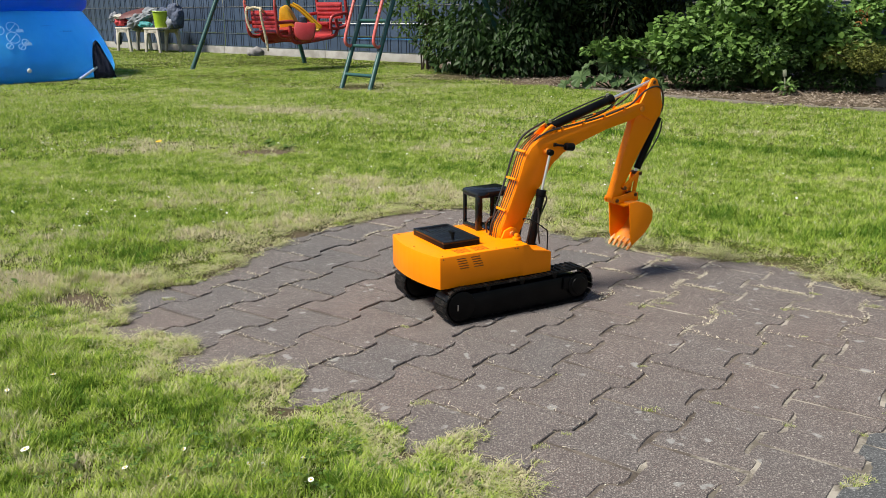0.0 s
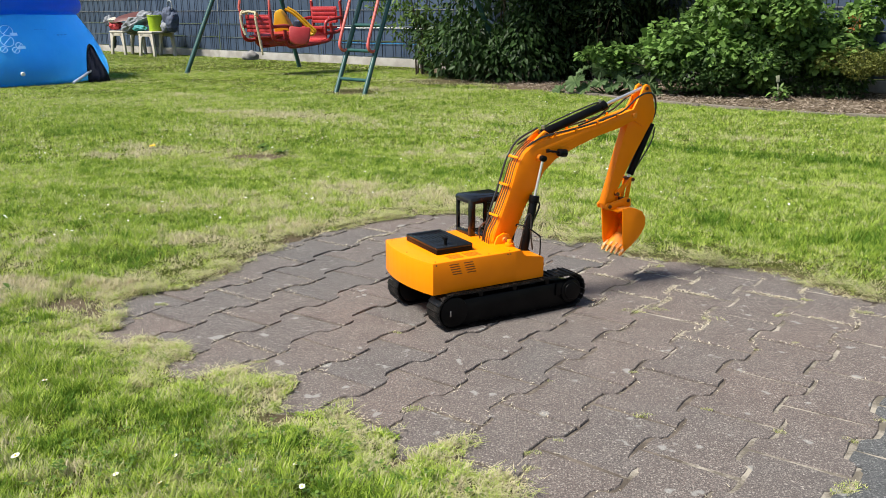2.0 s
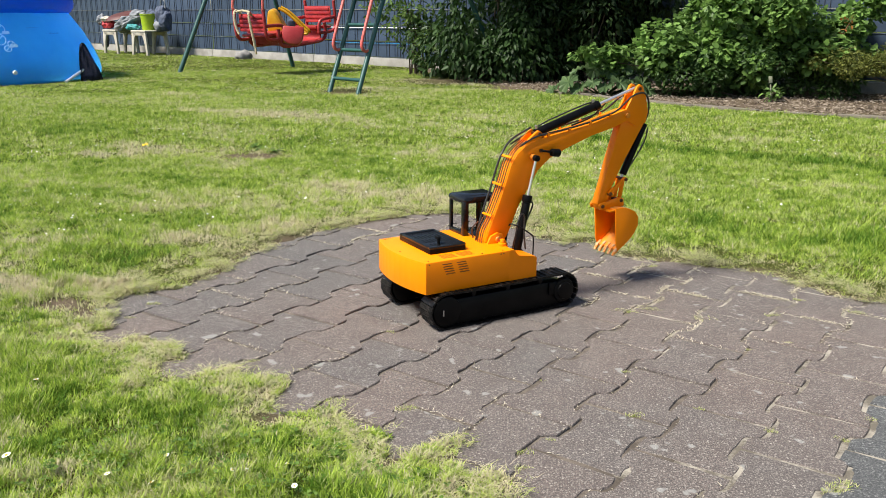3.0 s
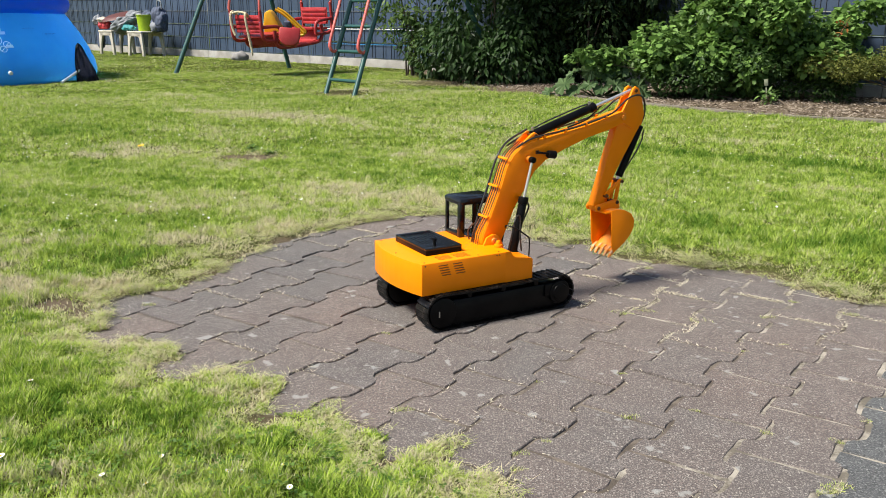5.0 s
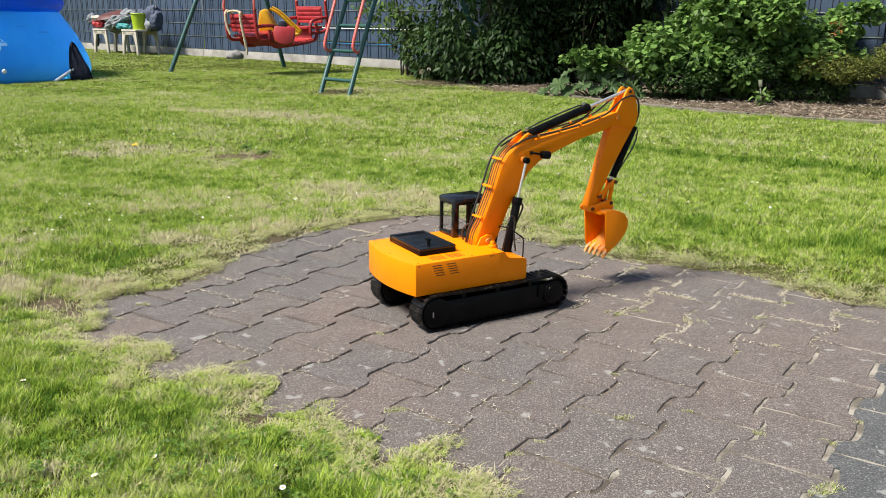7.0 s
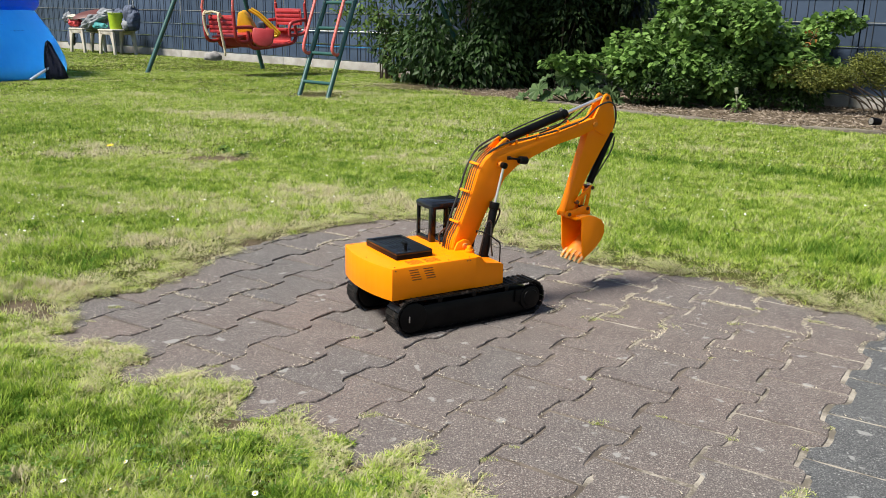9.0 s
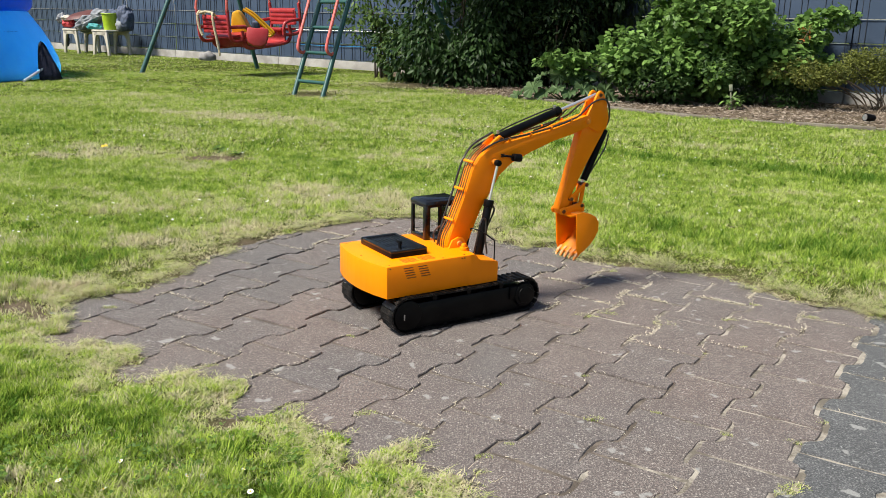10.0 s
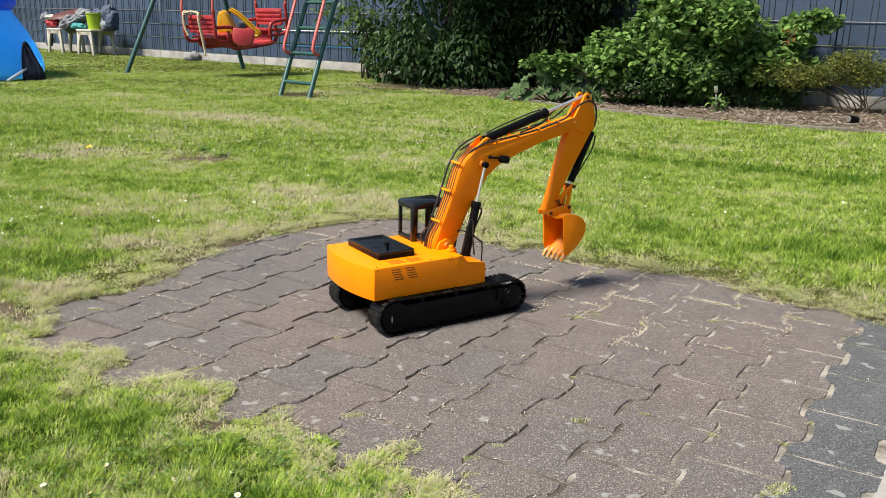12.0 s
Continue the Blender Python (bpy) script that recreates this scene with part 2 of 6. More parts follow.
_w = WATER.node_tree.nodes["Principled BSDF"]
_w.inputs["Base Color"].default_value = (0.7, 0.9, 0.95, 1)
_w.inputs["Roughness"].default_value = 0.03
_w.inputs["Transmission Weight"].default_value = 1.0
_w.inputs["IOR"].default_value = 1.33
def see_through(m, color, fac):
    """Thin vinyl: part of the light passes through."""
    tree = m.node_tree
    glow = tree.nodes.new("ShaderNodeBsdfTranslucent")
    glow.inputs["Color"].default_value = (*color, 1)
    blend_node = tree.nodes.new("ShaderNodeMixShader")
    blend_node.inputs["Fac"].default_value = fac
    link(tree, tree.nodes["Principled BSDF"].outputs["BSDF"], blend_node.inputs[1])
    link(tree, glow.outputs["BSDF"], blend_node.inputs[2])
    link(tree, blend_node.outputs["Shader"], tree.nodes["Material Output"].inputs["Surface"])
    return m


POOL_RING = mat("pool_ring", (0.006, 0.20, 0.80), (0.005, 0.17, 0.74), rough=0.3, scale=3, fine=9, bump=0.15, bump_dist=0.02)
see_through(POOL_RING, (0.008, 0.22, 0.8), 0.35)
POOL_LINER = mat("pool_liner", (0.09, 0.45, 0.95), (0.07, 0.4, 0.9), rough=0.5, scale=3, fine=9, bump=0.1)
POOL_PRINT = mat("pool_print", (0.60, 0.84, 1.0), (0.42, 0.72, 0.95), rough=0.5)
see_through(POOL_PRINT, (0.6, 0.85, 1.0), 0.3)
SCUFF = mat("pool_scuff", (0.025, 0.19, 0.42), (0.045, 0.34, 0.7), rough=0.7, scale=40, bump=0.1)
ALU = mat("grey_aluminium", (0.80, 0.82, 0.84), (0.72, 0.74, 0.77), rough=0.45, metal=0.1)
WHITE_PLASTIC = mat("white_plastic", (0.56, 0.52, 0.44), (0.44, 0.40, 0.33), rough=0.5, scale=8, bump=0.05)
NET = mat("net_black", (0.030, 0.033, 0.060), (0.058, 0.062, 0.105), rough=0.8, scale=60)
CLOTH_GREY = mat("cloth_grey", (0.27, 0.285, 0.30), (0.17, 0.18, 0.20), rough=0.8, scale=9, bump=0.3)
CLOTH_BLUE = mat("cloth_blue", (0.085, 0.11, 0.17), (0.045, 0.055, 0.09), rough=0.8, scale=12, bump=0.3)
CLOTH_TEAL = mat("cloth_teal", (0.03, 0.28, 0.27), (0.05, 0.2, 0.22), rough=0.7)
CLOTH_RED = mat("cloth_red", (0.55, 0.05, 0.06), (0.45, 0.04, 0.05), rough=0.7)
MAROON = mat("maroon_lid", (0.115, 0.032, 0.026), (0.09, 0.028, 0.022), rough=0.5)
LIME = mat("lime_plastic", (0.36, 0.50, 0.02), (0.30, 0.44, 0.02), rough=0.4)
BARK = mat("bark", (0.075, 0.055, 0.038), (0.13, 0.10, 0.07), rough=0.95, scale=30, fine=120, bump=0.8)
STONE = mat("grey_stone", (0.26, 0.25, 0.24), (0.16, 0.155, 0.15), rough=0.9, scale=12, bump=0.5)
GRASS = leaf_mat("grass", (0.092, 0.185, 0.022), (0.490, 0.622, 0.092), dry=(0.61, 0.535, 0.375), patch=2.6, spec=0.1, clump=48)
FIBRE = leaf_mat("dry_fibre", (0.46, 0.41, 0.29), (0.70, 0.64, 0.50), patch=9, spec=0.1)
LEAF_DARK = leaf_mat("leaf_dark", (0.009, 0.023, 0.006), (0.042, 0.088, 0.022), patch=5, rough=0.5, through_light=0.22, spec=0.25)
# shade from taller growth overhead is put into this bush's very dark leaf colour
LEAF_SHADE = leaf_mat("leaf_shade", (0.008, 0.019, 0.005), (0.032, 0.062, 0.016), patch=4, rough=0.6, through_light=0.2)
LEAF_TWIG = leaf_mat("leaf_twig", (0.06, 0.115, 0.028), (0.17, 0.26, 0.07), patch=6, rough=0.5)
LEAF_IVY = leaf_mat("leaf_ivy", (0.018, 0.045, 0.012), (0.07, 0.13, 0.035), patch=7, rough=0.45)
LEAF_LIGHT = leaf_mat("leaf_light", (0.016, 0.044, 0.010), (0.215, 0.362, 0.088), patch=4, rough=0.45)
LEAF_BIG = leaf_mat("leaf_rhubarb", (0.042, 0.09, 0.034), (0.13, 0.20, 0.08), patch=9, rough=0.45)
LEAF_OLIVE = leaf_mat("leaf_olive", (0.038, 0.056, 0.012), (0.20, 0.22, 0.05), patch=8, rough=0.5)
LEAF_RED = leaf_mat("leaf_reddish", (0.28, 0.10, 0.03), (0.34, 0.17, 0.04), patch=8, rough=0.5)
CLOVER = leaf_mat("clover", (0.05, 0.11, 0.018), (0.16, 0.26, 0.05), patch=8)
CHIP = leaf_mat("bark_chip", (0.075, 0.05, 0.036), (0.36, 0.30, 0.235), patch=2.5, rough=0.9, through_light=0.02)
PETAL = mat("petal_white", (0.82, 0.82, 0.78), (0.75, 0.74, 0.7), rough=0.6, bump=0)
PETAL_Y = mat("petal_yellow", (0.85, 0.55, 0.02), (0.8, 0.45, 0.01), rough=0.6, bump=0)

# ---- plan of the ground: a paved corner in (a, b), along and across the stone rows ----
VX, VY = 0.471, 0.882          # along the rows of stones
WX, WY = 0.882, -0.471         # across them
PITCH_A, PITCH_B = 0.127, 0.2   # size of one stone with its joint
B0 = 0.829                      # a cross joint
# joint lines between the rows; the hand-laid rows spread a little towards the tip of the corner
JOINT_LINES = [0.386, 0.251, 0.116, -0.023, -0.158, -0.293, -0.416, -0.538, -0.672, -0.808, -0.946, -1.083, -1.22, -1.357, -1.494]


def row_tilt(a):
    return -0.012 + 0.045 * np.clip(a + 0.25, -1.0, 0.0)


def row_shift(a):
    return 0.01 + 0.02 * np.clip(-a / 0.9, 0.0, 1.0)


def hash_noise(x, y, s, seed=0):
    """Smooth value noise, 0 to 1, for arrays."""
    x, y = np.asarray(x) * s + seed * 17.3, np.asarray(y) * s + seed * 9.1
    i, j = np.floor(x), np.floor(y)
    u, v = x - i, y - j
    u, v = u * u * (3 - 2 * u), v * v * (3 - 2 * v)

    def h(p, q):
        w = np.sin(p * 127.1 + q * 311.7 + seed * 74.7) * 43758.5453
        return w - np.floor(w)
    return (h(i, j) * (1 - u) + h(i + 1, j) * u) * (1 - v) + (h(i, j + 1) * (1 - u) + h(i + 1, j + 1) * u) * v


def fbm(x, y, s, seed=0):
    return (hash_noise(x, y, s, seed) * 0.55 + hash_noise(x, y, s * 2.3, seed + 1) * 0.3 + hash_noise(x, y, s * 5.1, seed + 2) * 0.15)


# outline of the paved corner on the ground: far side from the tip to the slabs, then the near side back
FAR_SIDE = [(-0.921, 1.09), (-0.908, 1.168), (-0.868, 1.202), (-0.796, 1.233), (-0.777, 1.322), (-0.75, 1.44), (-0.736, 1.569), (-0.66, 1.76), (-0.55, 1.946),
            (-0.46, 2.06), (-0.359, 2.137), (-0.228, 2.19), (-0.067, 2.03), (0.019, 1.965), (0.076, 1.887), (0.146, 1.82), (0.213, 1.855), (0.26, 1.761), (0.366, 1.68),
            (0.50, 1.67), (0.568, 1.64), (0.653, 1.605), (0.729, 1.55), (0.77, 1.485), (0.81, 1.423), (0.871, 1.399), (0.941, 1.405), (0.99, 1.297), (1.08, 1.25), (1.25, 1.11)]
NEAR_SIDE = [(-0.363, -2.017), (-0.989, -1.682), (0.006, 0.224), (0.089, 0.385), (0.09, 0.434), (0.102, 0.451), (0.042, 0.459), (0.004, 0.487), (-0.013, 0.52), (0.001, 0.55),
             (-0.048, 0.537), (-0.066, 0.512), (-0.097, 0.48), (-0.124, 0.503), (-0.128, 0.531), (-0.138, 0.568), (-0.18, 0.582), (-0.24, 0.63), (-0.308, 0.608), (-0.345, 0.613),
             (-0.352, 0.645), (-0.346, 0.718), (-0.352, 0.768), (-0.395, 0.735), (-0.451, 0.752), (-0.485, 0.793), (-0.516, 0.76), (-0.57, 0.715), (-0.632, 0.778), (-0.597, 0.812),
             (-0.63, 0.857), (-0.713, 0.90), (-0.762, 0.899), (-0.751, 0.856), (-0.802, 0.86), (-0.856, 0.91), (-0.833, 0.947), (-0.86, 1.0)]
PAVE_X0, PAVE_Y0, PAVE_STEP = -1.6, -2.4, 0.0125


def outline_field():
    """Signed distance to the outline on a fine grid: positive inside."""
    xs, ys = PAVE_X0 + PAVE_STEP * np.arange(260), PAVE_Y0 + PAVE_STEP * np.arange(410)
    gx, gy = np.meshgrid(xs, ys, indexing="ij")
    loop = FAR_SIDE + NEAR_SIDE
    dist, inside = np.full(gx.shape, 9.0), np.zeros(gx.shape, bool)
    for (x0, y0), (x1, y1) in zip(loop, loop[1:] + loop[:1]):
        ex, ey = x1 - x0, y1 - y0
        k = np.clip(((gx - x0) * ex + (gy - y0) * ey) / (ex * ex + ey * ey), 0, 1)
        dist = np.minimum(dist, np.hypot(gx - x0 - k * ex, gy - y0 - k * ey))
        if y0 != y1:
            inside ^= ((y0 > gy) != (y1 > gy)) & (gx < x0 + (gy - y0) * ex / ey)
    return np.where(inside, dist, -dist)


OUTLINE = outline_field()


def paved(x, y):
    """Metres inside the paved corner (negative on the lawn), with a ragged edge."""
    x, y = np.asarray(x, dtype=float), np.asarray(y, dtype=float)
    n, m = OUTLINE.shape
    u, v = (x - PAVE_X0) / PAVE_STEP, (y - PAVE_Y0) / PAVE_STEP
    cu, cv = np.clip(u, 0, n - 1.001), np.clip(v, 0, m - 1.001)
    i, j = cu.astype(int), cv.astype(int)
    p, q = cu - i, cv - j
    d = (OUTLINE[i, j] * (1 - p) + OUTLINE[i + 1, j] * p) * (1 - q) + (OUTLINE[i, j + 1] * (1 - p) + OUTLINE[i + 1, j + 1] * p) * q
    return d - np.hypot(u - cu, v - cv) * PAVE_STEP + (fbm(x, y, 24.0, 3) - 0.5) * 0.045


FENCE_P, FENCE_D = Vector((3.104, 6.94, 0)), Vector((-0.8346, 0.5508, 0))
FENCE_N = Vector((-0.5508, -0.8346, 0))


def before_fence(x, y):
    return (np.asarray(x) - FENCE_P.x) * FENCE_N.x + (np.asarray(y) - FENCE_P.y) * FENCE_N.y


EDGE = [(-1.75, 9.75), (-1.30, 8.75), (-0.75, 7.78), (-0.07, 6.82), (0.46, 6.42), (0.86, 5.98), (1.21, 5.68), (1.55, 5.46), (2.08, 5.24), (2.52, 5.10), (3.3, 4.82), (4.4, 4.35), (6.5, 3.4)]


def bed_edge_y(x):
    return np.interp(x, [p[0] for p in EDGE], [p[1] for p in EDGE], left=99.0)


def in_bed(x, y):
    return np.asarray(y) > bed_edge_y(np.asarray(x))


def ground_z(x, y):
    d = paved(x, y)
    z = np.where(d > 0.0, -0.022, 0.002) + np.clip(-d * 0.08, 0, 0.010)
    z = z + (fbm(x, y, 1.3, 11) - 0.5) * 0.02 * np.clip(-d, 0, 1)
    return z * np.clip(1 - (np.hypot(x, y) - 8) / 10, 0, 1)


# ---- ground sheet ----
def spread(lo, hi, step, far, n):
    mid = np.arange(lo, hi + 1e-6, step)
    out = np.geomspace(step, far, n).cumsum()
    out = out * (far / out[-1])
    return np.concatenate([lo - out[::-1], mid, hi + out])


def build_ground():
    xs = spread(-2.2, 1.8, 0.03, 300, 42)
    ys = spread(-0.6, 3.0, 0.03, 300, 42)
    X, Y = np.meshgrid(xs, ys, indexing="ij")
    d = paved(X, Y)
    Z = ground_z(X, Y)
    V = np.stack([X, Y, Z], -1).reshape(-1, 3)
    n, m = len(xs), len(ys)
    i = (np.arange(n - 1)[:, None] * m + np.arange(m - 1)[None]).ravel()
    F = np.stack([i, i + m, i + m + 1, i + 1], 1)
    g = bpy.data.materials.new("lawn_soil")
    g.use_nodes = True
    t = g.node_tree
    p = t.nodes["Principled BSDF"]
    p.inputs["Roughness"].default_value = 0.95
    p.inputs["Specular IOR Level"].default_value = 0.0
    co = t.nodes.new("ShaderNodeTexCoord").outputs["Object"]
    n1 = t.nodes.new("ShaderNodeTexNoise")
    n1.inputs["Scale"].default_value = 1.8
    n1.inputs["Detail"].default_value = 8
    n2 = t.nodes.new("ShaderNodeTexNoise")
    n2.inputs["Scale"].default_value = 90
    n2.inputs["Detail"].default_value = 4
    link(t, co, n1.inputs["Vector"])
    link(t, co, n2.inputs["Vector"])
    mx = t.nodes.new("ShaderNodeMix")
    mx.data_type = "RGBA"
    mx.inputs["A"].default_value = (0.030, 0.048, 0.009, 1)
    mx.inputs["B"].default_value = (0.072, 0.074, 0.020, 1)
    link(t, n1.outputs["Fac"], mx.inputs["Factor"])
    at = t.nodes.new("ShaderNodeAttribute")
    at.attribute_name = "dry"
    mx2 = t.nodes.new("ShaderNodeMix")
    mx2.data_type = "RGBA"
    mx2.inputs["B"].default_value = (0.125, 0.098, 0.068, 1)
    link(t, mx.outputs["Result"], mx2.inputs["A"])
    link(t, at.outputs["Fac"], mx2.inputs["Factor"])
    at2 = t.nodes.new("ShaderNodeAttribute")
    at2.attribute_name = "turf"
    mx4 = t.nodes.new("ShaderNodeMix")
    mx4.data_type = "RGBA"
    mx4.inputs["B"].default_value = (0.066, 0.090, 0.012, 1)
    link(t, mx2.outputs["Result"], mx4.inputs["A"])
    link(t, at2.outputs["Fac"], mx4.inputs["Factor"])
    mx3 = t.nodes.new("ShaderNodeMix")
    mx3.data_type = "RGBA"
    mx3.blend_type = "MULTIPLY"
    mx3.inputs["Factor"].default_value = 0.7
    link(t, mx4.outputs["Result"], mx3.inputs["A"])
    link(t, n2.outputs["Color"], mx3.inputs["B"])
    mr = t.nodes.new("ShaderNodeMapRange")
    mr.inputs["To Min"].default_value, mr.inputs["To Max"].default_value = 0.4, 1.5
    link(t, n2.outputs["Fac"], mr.inputs["Value"])
    link(t, mr.outputs["Result"], mx3.inputs["B"])
    link(t, mx3.outputs["Result"], p.inputs["Base Color"])
    b = t.nodes.new("ShaderNodeBump")
    b.inputs["Strength"].default_value = 0.8
    b.inputs["Distance"].default_value = 0.01
    link(t, n2.outputs["Fac"], b.inputs["Height"])
    link(t, b.outputs["Normal"], p.inputs["Normal"])
    bare = np.clip(1.1 - np.abs(d - 0.0) / 0.05, 0, 1) * 0.9
    bare = np.maximum(bare, d > 0)
    bare = np.maximum(bare, in_bed(X, Y) & (before_fence(X, Y) > -0.5))
    for cx, cy, r in BARE:
        bare = np.maximum(bare, np.clip(1.4 - np.hypot(X - cx, Y - cy) / r, 0, 1))
    ob = mass("ground", V, F, g, bare.ravel())
    r, q = np.hypot(X, Y), np.arctan2(X, Y) + 0.11
    open_turf = np.where(r < 1.9, np.clip((np.abs(q - 0.11) - 1.75) * 4, 0, 1), np.clip((np.abs(q) - 0.75) * 5, 0, 1))
    open_turf = np.maximum(open_turf, np.clip((r - 15) / 3, 0, 1)) * (bare < 0.5)
    ob.data.attributes.new("turf", "FLOAT", "POINT").data.foreach_set("value", np.ascontiguousarray(open_turf.ravel(), dtype=np.float32))
    ob.data.shade_smooth()
    return tagged(ob, "mown garden lawn soil with thin turf", "ground", kind="structure")


BARE = [(-1.05, 8.0, 0.45), (-0.35, 7.25, 0.35), (-1.40, 3.17, 0.11), (-1.28, 3.20, 0.10), (-1.77, 6.5, 0.24), (-1.01, 1.06, 0.07), (-0.93, 1.03, 0.05), (-0.585, 0.745, 0.05), (-1.77, 6.62, 0.32), (-0.69, 1.73, 0.05), (-0.095, 0.472, 0.022), (0.03, 0.462, 0.025), (-0.33, 0.585, 0.03)]
build_ground()


# ---- lawn ----
def straw(x, y):
    """How dry the turf is: along the paving, and in slow patches."""
    d = paved(x, y)
    reach = np.where(np.asarray(y) < 1.0, 0.12, np.where(np.asarray(x) < 0.1, 0.26, 0.15))
    near = np.clip(1.3 + d / (reach * (0.4 + 1.2 * fbm(x, y, 9, 42))), 0, 1) * (0.36 + 0.9 * fbm(x, y, 14, 41)) * np.where(np.asarray(y) < 1.0, 0.85, 1.0)
    patch = np.clip((fbm(x + 0.4 * y, y * 1.6, 1.7, 21) - 0.47) * 4.0, 0, 0.65)
    fade = np.clip((fbm(x, y, 0.5, 31) - 0.30) * 1.8, 0.15, 1)
    s = np.maximum(near, patch * fade)
    for cx, cy, rx, ry, k in TAN:
        s = np.maximum(s, 1.15 * k * np.clip(1.5 - np.hypot((x - cx) / rx, (y - cy) / ry) - 0.9 * (fbm(x, y, 6, 43) - 0.3), 0, 1))
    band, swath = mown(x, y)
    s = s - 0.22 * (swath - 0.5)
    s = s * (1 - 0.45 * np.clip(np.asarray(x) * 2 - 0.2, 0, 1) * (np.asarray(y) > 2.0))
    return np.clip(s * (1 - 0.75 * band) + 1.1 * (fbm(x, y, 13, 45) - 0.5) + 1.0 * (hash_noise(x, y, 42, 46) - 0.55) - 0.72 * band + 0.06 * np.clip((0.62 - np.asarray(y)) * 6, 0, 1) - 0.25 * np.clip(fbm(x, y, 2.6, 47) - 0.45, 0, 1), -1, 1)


# straw-coloured patches: centre, half widths, strength
TAN = [(-1.75, 4.78, 0.55, 0.22, 0.8), (-1.90, 3.30, 0.34, 0.20, 0.75), (-1.40, 3.30, 0.28, 0.13, 0.7), (-0.92, 1.66, 0.22, 0.10, 0.9), (-0.75, 2.50, 0.30, 0.16, 0.6), (-2.05, 3.10, 0.25, 0.12, 0.8), (1.07, 2.80, 0.3, 0.10, 0.55), (1.12, 4.10, 0.26, 0.16, 0.85),
       (1.3, 3.32, 0.6, 0.14, 0.6), (0.1, 3.3, 0.3, 0.2, 0.6), (-0.45, 2.35, 0.35, 0.22, 0.7), (-1.72, 6.85, 0.45, 0.35, 0.8), (-1.1, 7.9, 0.7, 0.5, 0.9), (-2.2, 4.95, 0.4, 0.15, 0.8), (-0.5, 8.3, 1.0, 0.5, 0.6), (-1.2, 1.15, 0.3, 0.15, 0.8)]


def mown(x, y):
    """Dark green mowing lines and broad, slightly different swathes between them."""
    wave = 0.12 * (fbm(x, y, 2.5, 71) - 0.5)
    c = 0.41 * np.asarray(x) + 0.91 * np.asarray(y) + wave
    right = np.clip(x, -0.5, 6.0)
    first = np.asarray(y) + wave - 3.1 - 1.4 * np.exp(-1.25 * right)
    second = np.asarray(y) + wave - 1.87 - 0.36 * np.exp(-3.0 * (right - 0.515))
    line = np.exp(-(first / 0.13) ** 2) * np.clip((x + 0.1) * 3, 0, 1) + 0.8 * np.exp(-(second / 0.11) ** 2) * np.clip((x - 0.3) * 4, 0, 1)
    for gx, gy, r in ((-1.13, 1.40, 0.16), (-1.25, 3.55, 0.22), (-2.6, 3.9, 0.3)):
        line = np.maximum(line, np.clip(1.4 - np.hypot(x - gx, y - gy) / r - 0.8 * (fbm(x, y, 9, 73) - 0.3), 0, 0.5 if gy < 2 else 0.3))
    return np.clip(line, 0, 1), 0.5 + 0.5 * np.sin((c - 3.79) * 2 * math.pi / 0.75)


# the near corner of the lawn, where the turf is sown thickest
CORNER = (-1.35, 0.30, 0.02, 1.25)


def in_corner(x, y):
    return (x > CORNER[0]) & (x < CORNER[1]) & (y > CORNER[2]) & (y < CORNER[3])


